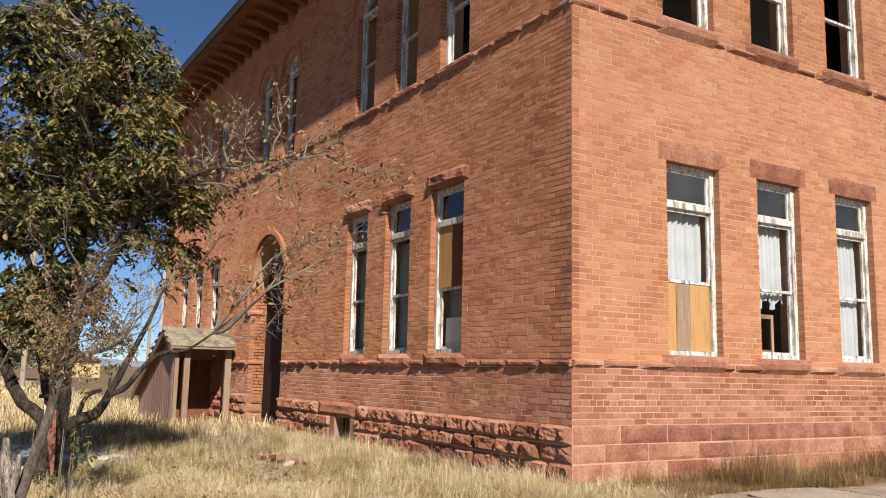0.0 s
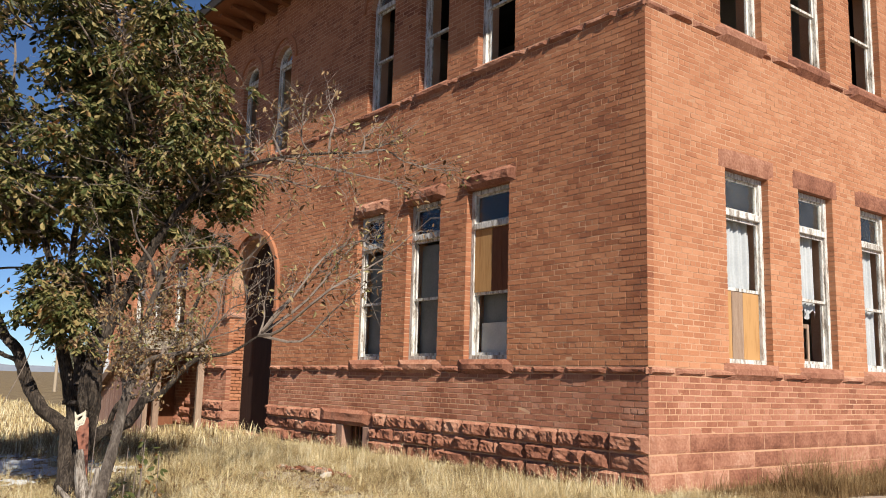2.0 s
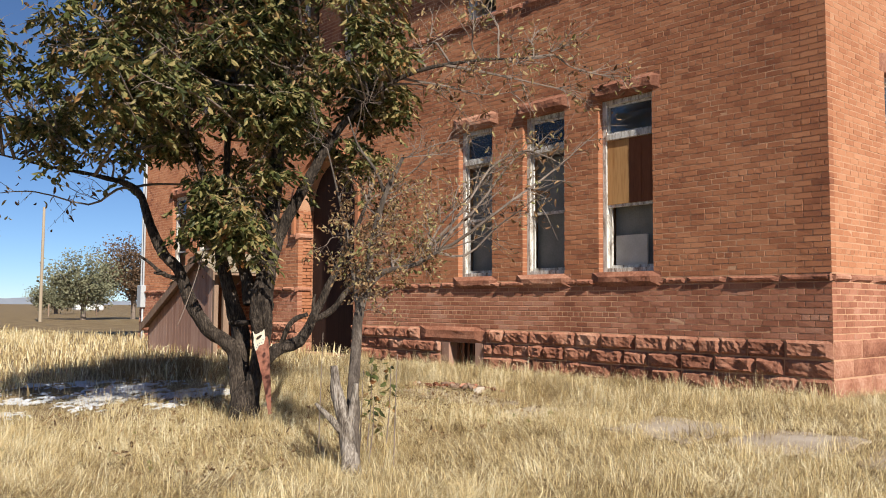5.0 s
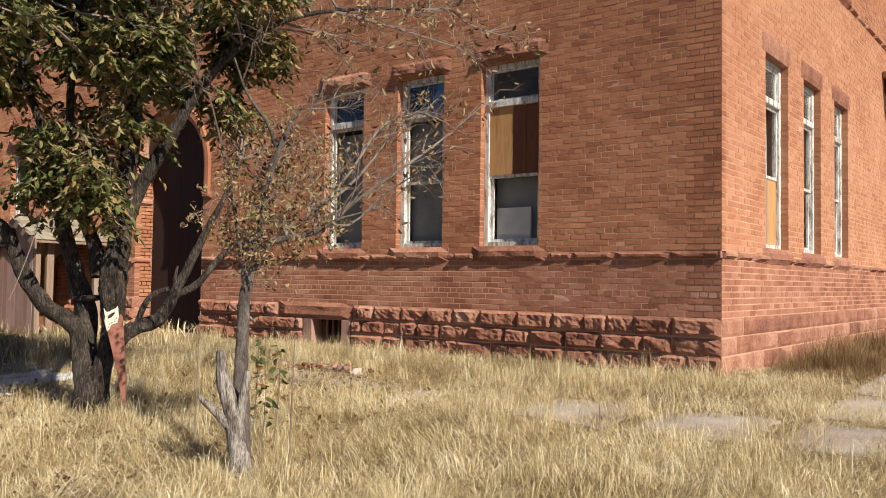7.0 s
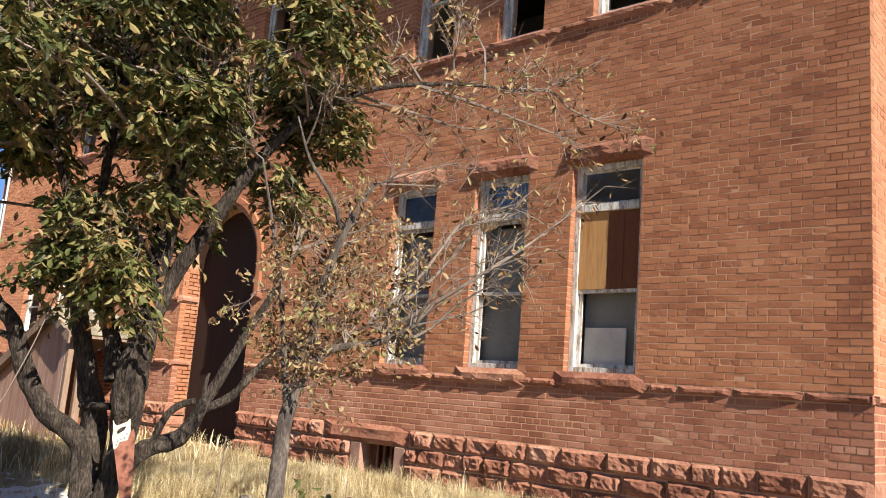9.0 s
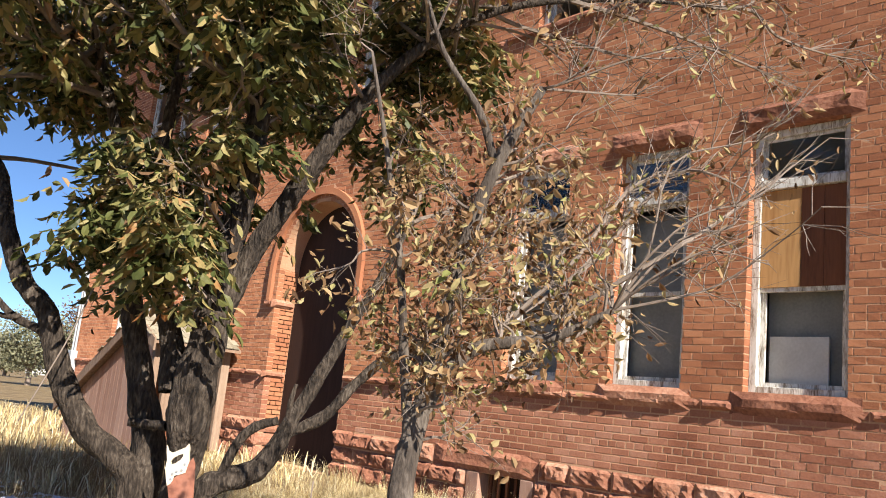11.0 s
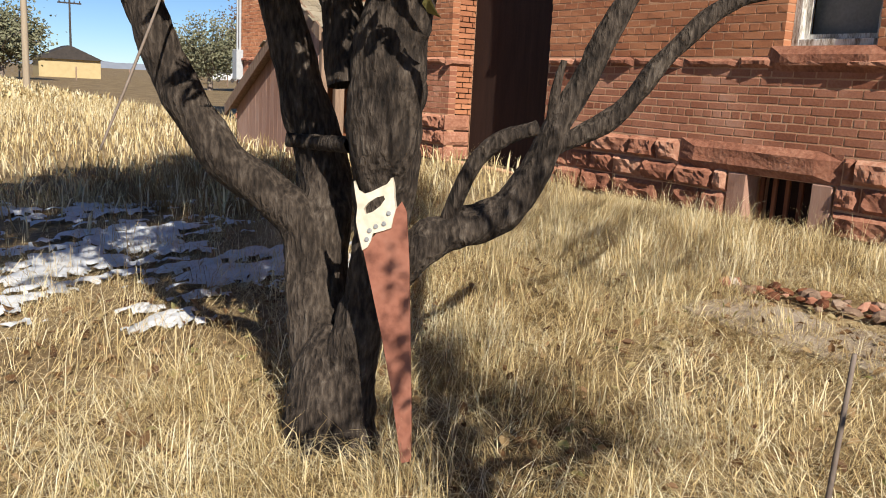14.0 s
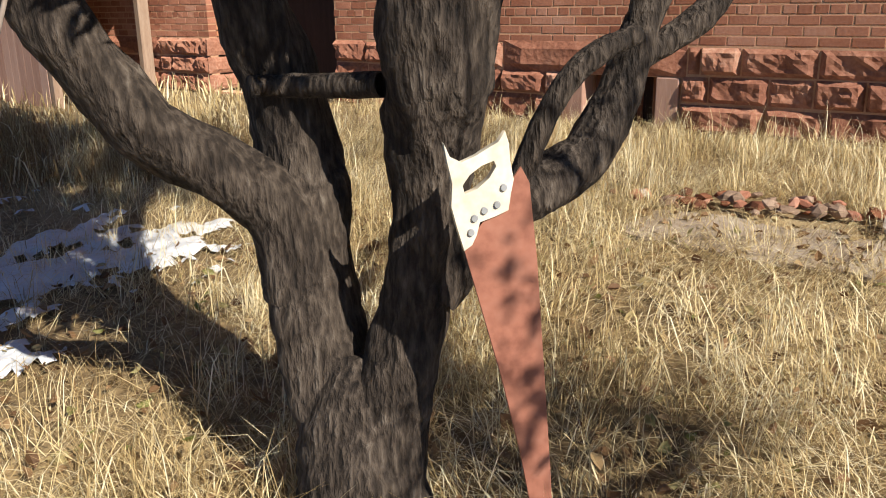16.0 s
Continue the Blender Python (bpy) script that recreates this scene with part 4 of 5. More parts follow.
def leaf_cloud(spots, size, droop, wide, per, seed, spread=0.09):
    """Folded leaves hanging from twig spots (rows of x, y, z)."""
    g = np.random.default_rng(seed)
    p = np.repeat(np.asarray(spots), per, axis=0)
    n = len(p)
    p = p + g.normal(0, spread, (n, 3)) * [1, 1, 0.8]
    d = g.normal(0, 1, (n, 3))
    d[:, 2] = d[:, 2] * 0.5 - droop
    d /= np.linalg.norm(d, axis=1)[:, None]
    s = np.cross(d, g.normal(0, 1, (n, 3)))
    s /= np.linalg.norm(s, axis=1)[:, None] + 1e-9
    nn = np.cross(d, s)
    L = size * g.uniform(0.55, 1.25, n)[:, None]
    W = L * wide * g.uniform(0.7, 1.2, n)[:, None]
    curl = L * g.uniform(-0.1, 0.55, n)[:, None]
    def at(t, side, width, lift):
        return p + d * L * t + s * W * side * width + nn * (W * 0.5 * lift - curl * (t * t - 0.35 * t))

    v = np.stack([p, at(0.3, 1, 0.8, 1), at(0.3, 0, 0, 0), at(0.3, -1, 0.8, 1), at(0.68, 1, 0.85, 1), at(0.68, 0, 0, 0), at(0.68, -1, 0.85, 1), at(1.0, 0, 0, 0)], 1).reshape(-1, 3)
    k = (np.arange(n) * 8)[:, None]
    tri = ((0, 1, 2), (0, 2, 3), (1, 4, 5), (1, 5, 2), (2, 5, 6), (2, 6, 3), (4, 7, 5), (5, 7, 6))
    f = np.concatenate([k + np.array([q]) for q in tri], 1).reshape(-1, 3)
    return v, f


def compound_leaves(spots, size, seed, wide=0.34):
    """Drooping feather leaves: pairs of leaflets and an end one along each curved stalk."""
    g = np.random.default_rng(seed)
    p = np.asarray(spots, float)
    n = len(p)
    th = g.uniform(0, 2 * np.pi, n)
    out = np.stack([np.cos(th), np.sin(th), g.uniform(-0.5, 0.35, n)], 1)
    ln = size * 1.9 * g.uniform(0.7, 1.2, n)[:, None]
    side = np.stack([-np.sin(th), np.cos(th), g.normal(0, 0.25, n)], 1)
    vs, fs, o = [], [], 0
    tri = np.array(((0, 1, 2), (0, 2, 3), (1, 4, 5), (1, 5, 2), (2, 5, 6), (2, 6, 3), (4, 7, 5), (5, 7, 6)))
    for t, sd in ((0.3, 1), (0.3, -1), (0.55, 1), (0.55, -1), (0.8, 1), (0.8, -1), (1.0, 0)):
        base = p + out * ln * t - UPW * ln * 0.55 * t * t
        d = out * (0.75 if sd else 1.0) + side * 0.9 * sd - UPW * (0.55 + 0.6 * t) + g.normal(0, 0.22, (n, 3))
        d /= np.linalg.norm(d, axis=1)[:, None]
        s = np.cross(d, UPW + g.normal(0, 0.5, (n, 3)))
        s /= np.linalg.norm(s, axis=1)[:, None] + 1e-9
        nn = np.cross(d, s)
        L = size * g.uniform(0.65, 1.2, n)[:, None]
        W = L * wide * g.uniform(0.4, 0.62, n)[:, None]
        curl = L * g.uniform(-0.05, 0.45, n)[:, None]
        q = [base + d * L * a + s * W * b * k + nn * (W * 0.45 * abs(b) - curl * (a * a - 0.3 * a))
             for a, b, k in ((0, 0, 0), (0.32, 1, 0.9), (0.32, 0, 0), (0.32, -1, 0.9), (0.68, 1, 0.8), (0.68, 0, 0), (0.68, -1, 0.8), (1.0, 0, 0))]
        vs.append(np.stack(q, 1).reshape(-1, 3))
        fs.append((o + (np.arange(n) * 8)[:, None, None] + tri[None]).reshape(-1, 3))
        o += n * 8
    return np.vstack(vs), np.vstack(fs)


def twigs_from(limb, targets, seed, r0=0.018, twigs=9, reach=0.45, thin=1.0):
    """Curved branches from the nearest lower limb point to each target, with twigs; returns tubes and leaf spots."""
    g = np.random.default_rng(seed)
    tubes, spots = [], []
    for tgt in targets:
        low = limb[:, 2] < tgt[2] + 0.15
        cand = limb[low] if low.any() else limb
        dist = np.linalg.norm(cand[:, :3] - tgt, axis=1) + 0.5 * np.maximum(0, cand[:, 2] - tgt[2] + 0.3)
        st = cand[np.argmin(dist)][:3]
        ln = np.linalg.norm(tgt - st) + 0.05
        mid = st + (tgt - st) * 0.5 + g.normal(0, 0.11 * ln, 3) + UPW * 0.06 * ln
        q1 = st + (mid - st) * 0.5 + g.normal(0, 0.05 * ln, 3)
        q2 = mid + (tgt - mid) * 0.5 + g.normal(0, 0.05 * ln, 3)
        rr = r0 * (0.5 + 0.28 * ln)
        path = spline([(*st, rr), (*q1, rr * 0.8), (*mid, rr * 0.6), (*q2, rr * 0.4), (*tgt, 0.0025)], 3)
        tubes.append(tube(path, 5))
        for _ in range(twigs):
            b = path[g.integers(len(path) // 3, len(path))]
            dd = (tgt - st) / ln + g.normal(0, 0.75, 3)
            dd /= np.linalg.norm(dd)
            tl = reach * g.uniform(0.35, 1.0)
            e1 = b[:3] + dd * tl * 0.5 + g.normal(0, 0.05 * tl, 3)
            e2 = b[:3] + dd * tl + g.normal(0, 0.09 * tl, 3) - UPW * 0.08 * tl
            tubes.append(tube([(*b[:3], 0.0045 * thin), (*e1, 0.0032 * thin), (*e2, 0.0012 * thin)], 4, cap=False))
            spots += [e1 * 0.5 + e2 * 0.5, e2, e1]
            dd2 = dd + g.normal(0, 0.6, 3)
            tubes.append(tube([(*e1, 0.0028 * thin), (*(e1 + dd2 * tl * 0.25 + g.normal(0, 0.05 * tl, 3)), 0.002 * thin), (*(e1 + dd2 * tl * 0.45), 0.001 * thin)], 3, cap=False))
            spots.append(e1 + dd2 * tl * 0.4)
    return tubes, np.array(spots)


# the big tree: several stems from one base
TREE = (1.42, 11.95)
tz = floor_z(*TREE)
limbs = [
    [(1.46, 12.05, -0.2, 0.172), (1.44, 12.1, 0.1, 0.1333), (1.42, 12.18, 0.35, 0.1101), (1.43, 12.23, 0.6, 0.112), (1.474, 12.3, 0.944, 0.105), (1.355, 12.35, 1.406, 0.08), (1.236, 12.397, 1.901, 0.0602), (1.126, 12.496, 2.616, 0.043), (0.884, 12.661, 3.386, 0.0301), (0.609, 12.881, 4.376, 0.0129)],
    [(1.4, 12.24, 0.58, 0.0924), (1.357, 12.276, 0.812, 0.0862), (1.126, 12.408, 1.01, 0.0792), (0.95, 12.518, 1.34, 0.0722), (0.829, 12.584, 1.681, 0.0651), (0.675, 12.672, 1.879, 0.0598), (0.554, 12.771, 2.209, 0.051), (0.466, 12.991, 2.616, 0.037), (0.1, 13.15, 2.75, 0.0264), (-0.3, 13.5, 2.85, 0.0176), (-0.8, 13.9, 3, 0.0088)],
    [(1.44, 12.05, -0.15, 0.126), (1.45, 12.03, 0.15, 0.1125), (1.48, 11.98, 0.4, 0.0945), (1.52, 11.93, 0.7, 0.0882), (1.52, 11.9, 0.95, 0.1035), (1.5, 11.86, 1.15, 0.1215), (1.495, 11.835, 1.4, 0.122), (1.53, 11.81, 1.75, 0.104), (1.535, 11.79, 2.1, 0.094), (1.56, 11.73, 2.6, 0.082), (1.575, 11.68, 3.3, 0.062), (1.6, 11.6, 4.2, 0.04), (1.5, 11.65, 5.3, 0.026), (1.4, 11.8, 6.2, 0.012)],
    [(1.42, 11.98, 1.3, 0.075), (1.4, 12.05, 1.6, 0.068), (1.33, 12.2, 2, 0.055), (1.28, 12.35, 2.8, 0.042), (1.4, 12.5, 3.8, 0.03), (1.7, 12.6, 4.8, 0.012)],
    [(1.5, 11.84, 1.45, 0.07), (1.58, 11.78, 1.82, 0.068), (1.68, 11.71, 2.2, 0.064), (1.87, 11.47, 2.75, 0.06), (2.05, 11.29, 3.2, 0.048), (2.35, 11.02, 3.65, 0.03), (2.75, 10.7, 3.95, 0.024), (3.3, 10.3, 4.1, 0.016), (3.85, 9.9, 4.15, 0.008)],
    [(1.53, 11.92, 0.6, 0.0738), (1.68, 11.83, 0.78, 0.0738), (1.93, 11.73, 0.9, 0.0656), (2.06, 11.68, 1.15, 0.0492), (2.2, 11.61, 1.48, 0.041), (2.34, 11.54, 1.82, 0.0344), (2.44, 11.46, 2.08, 0.0271), (2.57, 11.35, 2.5, 0.0164)],
    [(2.06, 11.68, 1.12, 0.036), (2.24, 11.56, 1.24, 0.036), (2.38, 11.48, 1.45, 0.032), (2.58, 11.36, 1.66, 0.028), (2.88, 11.16, 1.73, 0.02), (3.15, 10.95, 1.95, 0.01)],
    [(1.72, 11.8, 0.85, 0.03), (1.77, 11.72, 1.06, 0.03), (1.84, 11.66, 1.15, 0.029), (1.95, 11.62, 1.19, 0.026)],
    [(1.42, 11.95, 1.1, 0.03), (1.39, 12.221, 1.087, 0.026), (1.302, 12.254, 1.093, 0.024)],
    [(0.84, 12.573, 1.571, 0.03), (0.664, 12.661, 1.648, 0.024), (0.554, 12.727, 1.758, 0.018), (0.444, 12.793, 1.846, 0.014)],
    [(0.686, 12.639, 1.648, 0.02), (0.62, 12.617, 1.637, 0.016), (0.554, 12.606, 1.648, 0.013)],
    [(1.43, 12.06, -0.2, 0.21), (1.43, 12.08, 0.08, 0.17), (1.435, 12.09, 0.28, 0.14), (1.45, 12.1, 0.43, 0.07)],
    [(2.06, 11.68, 1.2, 0.022), (2.05, 11.66, 1.32, 0.016), (2.06, 11.64, 1.42, 0.01)],
]
tree = empty("old_tree", "old many-stemmed tree with dark rough bark and autumn leaves", "tree", at=(TREE[0], TREE[1], tz))
tinv = Matrix.Translation(-Vector(tree.location))
fine = [spline(l, 10) for l in limbs]
me = quads_mesh("trunk", *joined([tube(l, 26, 0.2, 12.0) for l in fine]))
me.shade_smooth()
link_mesh("trunk", me, BARK, tree, "dark rough lichened bark").matrix_parent_inverse = tinv
limb_pts = np.vstack([l[len(l) // 2:] for l in fine[:7]])
g = np.random.default_rng(12)
targets = []
while len(targets) < 240:
    q = g.uniform(-1, 1, 3)
    if 0.12 < np.dot(q, q) < 1:
        c = np.array([0.95, 12.2, 4.2]) + q * [2.45, 2.2, 2.4]
        front = c[1] < 11.7 and c[2] < 3.2
        low_east = c[0] > 1.75 and c[2] < 3.1
        low_west = c[0] < 0.65 and c[2] < 3.3
        if c[2] > 2.1 and not front and not low_east and not low_west and noise.noise(Vector(c) * 0.9) > -0.16:
            targets.append(c)
for c in ((0.95, 11.75, 2.35), (1.05, 11.6, 2.3), (1.1, 11.7, 2.05), (1.15, 11.5, 2.5), (0.85, 11.9, 2.5), (1.3, 11.5, 2.75), (1.05, 11.6, 2.1), (0.9, 12.1, 2.3),
          (1.2, 11.7, 2.2), (1.25, 11.8, 2.45), (1.35, 12.2, 2.2), (1.5, 12.5, 2.3), (1.1, 12.5, 2.1), (1.9, 12.3, 2.5), (1.7, 12.7, 2.3), (1.3, 12.8, 2.4)):
    targets.append(np.array(c))
tubes, spots = twigs_from(limb_pts, targets, 21, r0=0.02, twigs=8, reach=0.42)
bare = [np.array(c) for c in ((4.6, 9.5, 3.4), (4.4, 9.8, 2.9), (4.0, 9.9, 2.6), (4.9, 9.3, 4.0), (4.3, 10.3, 3.2), (3.8, 10.6, 2.9), (4.5, 9.9, 3.9), (4.2, 10.2, 4.6), (3.9, 10.8, 5.0), (3.7, 9.9, 3.75), (4.1, 9.7, 4.3), (3.5, 9.8, 4.0), (3.2, 10.2, 4.7), (3.3, 10.6, 3.6), (3.0, 10.3, 3.2), (2.9, 10.8, 4.3), (3.5, 11.2, 4.6), (-1.6, 13.6, 3.2), (-1.4, 13.0, 3.6), (3.4, 10.6, 2.6), (3.2, 10.2, 4.0), (-1.0, 13.9, 2.5), (2.6, 11.2, 5.0), (3.3, 11.6, 4.0))]
t2, s2 = twigs_from(limb_pts, bare, 22, r0=0.02, twigs=16, reach=0.6)
me = quads_mesh("branchwork", *joined(tubes + t2))
link_mesh("branchwork", me, TWIG, tree, "thin grey-brown twigs").matrix_parent_inverse = tinv
clump = np.array([noise.noise(Vector(q) * 2.3) for q in spots])
keep = (np.random.default_rng(4).random(len(spots)) < 0.68) & (clump > -0.12)

link_mesh("crown", fast_mesh("crown", *compound_leaves(np.repeat(spots[keep], 2, axis=0), 0.1, 31, 0.44)), LEAF, tree, "drooping green and yellow leaves").matrix_parent_inverse = tinv
link_mesh("dry_leaves", fast_mesh("dry_leaves", *leaf_cloud(np.vstack([spots[~keep][::2], s2[::2]]), 0.085, 0.9, 0.2, 2, 32)), DRYLEAF, tree, "withered brown leaves").matrix_parent_inverse = tinv

# the small tree growing from a broken stump
SAP = (0.86, 9.1)
sz = floor_z(*SAP)
sap_limbs = [
    [(0.84, 9.08, sz - 0.08, 0.09), (0.85, 9.1, sz + 0.15, 0.065), (0.9, 9.17, 0.33, 0.058), (0.99, 9.3, 0.6, 0.05), (1.08, 9.4, 0.9, 0.046), (1.14, 9.46, 1.15, 0.042), (1.19, 9.45, 1.4, 0.036), (1.24, 9.42, 1.8, 0.03), (1.3, 9.37, 2.15, 0.026), (1.37, 9.31, 2.4, 0.022), (1.46, 9.25, 2.62, 0.017)],
    [(1.18, 9.46, 1.32, 0.03), (1.24, 9.41, 1.48, 0.028), (1.33, 9.35, 1.59, 0.026), (1.45, 9.24, 1.63, 0.022), (1.56, 9.15, 1.67, 0.018), (1.7, 9.03, 1.78, 0.012)],
    [(1.15, 9.46, 1.2, 0.022), (1.12, 9.5, 1.5, 0.018), (1.08, 9.55, 1.9, 0.014), (1.0, 9.6, 2.3, 0.01), (0.95, 9.7, 2.7, 0.006)],
    [(1.33, 9.35, 2.3, 0.018), (1.27, 9.4, 2.5, 0.014), (1.15, 9.5, 2.72, 0.01), (1.1, 9.6, 3.0, 0.005)],
]
sap = empty("small_tree", "small half-bare tree with withered brown leaves", "tree", at=(SAP[0], SAP[1], sz))
sinv = Matrix.Translation(-Vector(sap.location))
sfine = [spline(l, 6) for l in sap_limbs]
me = quads_mesh("trunk", *joined([tube(l, 12, 0.14, 14.0) for l in sfine]))
me.shade_smooth()
link_mesh("trunk", me, SAPBARK, sap, "grey cracked bark").matrix_parent_inverse = sinv
sap_pts = np.vstack([l[len(l) // 2:] for l in sfine])
g = np.random.default_rng(15)
targets = []
while len(targets) < 58:
    q = g.uniform(-1, 1, 3)
    if np.dot(q, q) < 1:
        targets.append(np.array([1.36, 9.36, 1.9]) + q * [0.6, 0.52, 0.68])
tubes, spots = twigs_from(sap_pts, targets, 23, r0=0.012, twigs=7, reach=0.24, thin=0.5)
bare = [np.array(c) for c in ((1.9, 8.35, 2.15), (2.0, 8.5, 2.35), (1.85, 8.5, 1.95), (1.7, 8.6, 2.7), (1.5, 8.9, 2.9), (2.1, 8.7, 2.5), (1.1, 9.2, 3.1), (0.8, 9.6, 2.9), (1.9, 8.9, 2.8), (1.75, 8.45, 2.4))]
t2, s2 = twigs_from(sap_pts, bare, 24, r0=0.009, twigs=13, reach=0.3, thin=0.5)
me = quads_mesh("branchwork", *joined(tubes + t2))
link_mesh("branchwork", me, TWIG, sap, "thin bare grey twigs").matrix_parent_inverse = sinv
link_mesh("crown", fast_mesh("crown", *leaf_cloud(spots[np.array([noise.noise(Vector(q) * 5.5) for q in spots]) > -0.12], 0.043, 0.9, 0.27, 3, 33, 0.035)), DRYLEAF, sap, "curled brown and olive leaves").matrix_parent_inverse = sinv

stump = empty("tree_stump", "bleached broken stump at the foot of a small tree", "stump", at=(0.8, 9.02, sz))
xinv = Matrix.Translation(-Vector(stump.location))
st_l = [[(0.80, 9.03, sz - 0.08, 0.105), (0.79, 9.05, sz + 0.1, 0.075), (0.78, 9.1, 0.3, 0.06), (0.74, 9.16, 0.55, 0.05), (0.72, 9.19, 0.8, 0.028)],
        [(0.78, 9.08, 0.22, 0.035), (0.7, 9.14, 0.34, 0.03), (0.62, 9.2, 0.44, 0.022), (0.58, 9.24, 0.5, 0.012)],
        [(0.79, 9.08, 0.3, 0.04), (0.83, 9.06, 0.5, 0.035), (0.84, 9.04, 0.66, 0.015)]]
me = quads_mesh("wood", *joined([tube(spline(l, 6), 12, 0.22, 16.0) for l in st_l]))
me.shade_smooth()
link_mesh("wood", me, DEADWOOD, stump).matrix_parent_inverse = xinv

# hanging dead vine and upright stalks
vine = tagged(tube_part("hanging_vine", spline([(0.97, 12.25, 1.9, 0.005), (0.865, 12.21, 1.58, 0.005), (0.76, 12.18, 1.32, 0.005), (0.65, 12.16, 1.06, 0.004)], 6), TWIG, None, sides=5),
              "thin dead vine hanging from a limb", "vine")
for x, y, h in ((1.16, 8.95, 0.95), (1.0, 9.85, 1.1), (1.28, 9.75, 0.8), (1.36, 9.72, 0.75)):
    z = floor_z(x, y)
    tagged(tube_part("weed_stalk", spline([(x, y, z - 0.03, 0.006), (x + 0.02, y + 0.01, z + h * 0.5, 0.005), (x + 0.03, y, z + h, 0.003)], 4), TWIG, None, sides=5),
           "tall thin reddish dead weed stalk in grass", "weed", "dead weed stalks")


# leafy young shoots beside the small tree
for x, y, h in ((1.36, 9.62, 0.9), (1.48, 9.5, 0.8), (1.08, 9.2, 0.55)):
    z = floor_z(x, y)
    shoot = empty("young_shoot", "thin red-brown shoot with a few green leaves", "shoot", "young shoots", (x, y, z))
    inv = Matrix.Translation(-Vector(shoot.location))
    tube_part("stem", spline([(x, y, z - 0.03, 0.006), (x + 0.03, y - 0.02, z + h * 0.5, 0.005), (x + 0.02, y - 0.05, z + h, 0.003)], 4), TWIG, shoot, sides=5).matrix_parent_inverse = inv
    v, f = leaf_cloud([(x + 0.025, y - 0.03, z + h * q) for q in (0.55, 0.7, 0.8, 0.9, 1.0)], 0.075, 0.6, 0.3, 4, int(h * 100), 0.03)
    tagged(link_mesh("leaf_spray", fast_mesh("leaf_spray", v, f), LEAF, shoot), kind="stuff").matrix_parent_inverse = inv

# ---------------------------------------------------------------- the wooden saw against the tree
def outline_mesh(name, loops, thick):
    """A flat plate from closed outlines (later ones are holes)."""
    cu = bpy.data.curves.new(name, 'CURVE')
    cu.dimensions, cu.fill_mode, cu.extrude, cu.bevel_depth = '2D', 'BOTH', thick / 2, 0.0012
    for lp in loops:
        sp = cu.splines.new('POLY')
        sp.points.add(len(lp) - 1)
        for pt, (x, y) in zip(sp.points, lp):
            pt.co = (x, y, 0, 1)
        sp.use_cyclic_u = True
    ob = new(name, cu)
    me = bpy.data.meshes.new_from_object(ob.evaluated_get(bpy.context.evaluated_depsgraph_get()))
    bpy.data.objects.remove(ob)
    return me


saw = empty("wooden_saw", "large hand saw with cream handle leaning on the tree", "saw")
ux = Vector((0.72, -0.69, 0.0)).normalized()
dn = Vector((0.02, -0.05, -1.0)).normalized()
nz_ = ux.cross(-dn).normalized()
saw_m = Matrix((( ux.x, -dn.x, nz_.x, 1.315), (ux.y, -dn.y, nz_.y, 11.70), (ux.z, -dn.z, nz_.z, 1.0), (0, 0, 0, 1)))
saw.matrix_world = saw_m
blade = [(0.150, -0.05), (0.1, -0.12), (0.03, -0.20), (0.064, -0.34), (0.098, -0.48), (0.135, -0.66), (0.16, -0.82), (0.172, -0.893), (0.204, -0.885), (0.2, -0.73), (0.188, -0.46), (0.178, -0.24), (0.165, -0.08)]
me = outline_mesh("blade", [blade], 0.008)
link_mesh("blade", me, RUST, saw, "faded rust-red blade")
handle = [(0, 0), (0.008, -0.02), (0.03, -0.032), (0.06, -0.02), (0.085, -0.006), (0.105, 0.004), (0.118, 0.022), (0.124, 0.0), (0.126, -0.035), (0.132, -0.07), (0.125, -0.1), (0.12, -0.13), (0.095, -0.14), (0.062, -0.15), (0.055, -0.175), (0.045, -0.195), (0.03, -0.205), (0.018, -0.16), (0.008, -0.115), (0.012, -0.07), (0.004, -0.03)]
slot = [(0.034 + 0.0, -0.095), (0.03, -0.075), (0.045, -0.055), (0.07, -0.038), (0.095, -0.03), (0.1, -0.042), (0.085, -0.065), (0.06, -0.085)]
me = outline_mesh("handle", [handle, slot], 0.022)
handle_ob = link_mesh("handle", me, CREAM, saw, "chipped cream-painted handle")
for x, y in ((0.112, -0.085), (0.098, -0.118), (0.072, -0.128), (0.052, -0.142), (0.044, -0.17)):
    bm = bmesh.new()
    bmesh.ops.create_cone(bm, cap_ends=True, segments=12, radius1=0.008, radius2=0.006, depth=0.006, matrix=pose(x, y, 0.0145))
    part("screw", bm, STEEL, handle_ob, "dull grey screw")

# ---------------------------------------------------------------- slabs, rubble, snow
def slab(x0, x1, y0, y1, tilt=0.0):
    r = random.Random(int(x0 * 100 + y0 * 10))
    bm = bmesh.new()
    z = floor_z((x0 + x1) / 2, (y0 + y1) / 2)
    n = 9
    ring = []
    for k in range(4 * n):
        s, e = divmod(k, n)
        t = e / n
        a = [(x0 + (x1 - x0) * t, y0), (x1, y0 + (y1 - y0) * t), (x1 - (x1 - x0) * t, y1), (x0, y1 - (y1 - y0) * t)][s]
        ring.append((a[0] + r.uniform(-0.035, 0.035), a[1] + r.uniform(-0.035, 0.035)))
    top = [bm.verts.new((x, y, floor_z(x, y) + 0.02 + tilt * (x - x0))) for x, y in ring]
    low = [bm.verts.new((x, y, floor_z(x, y) - 0.06)) for x, y in ring]
    bm.faces.new(top)
    for i in range(len(ring)):
        bm.faces.new((top[i], top[(i + 1) % len(ring)], low[(i + 1) % len(ring)], low[i]))
    return tagged(part("paving_slab", bm, CONCRETE), "cracked pale concrete paving slab sunk in dry grass", "paving slab", "sunken path slabs")


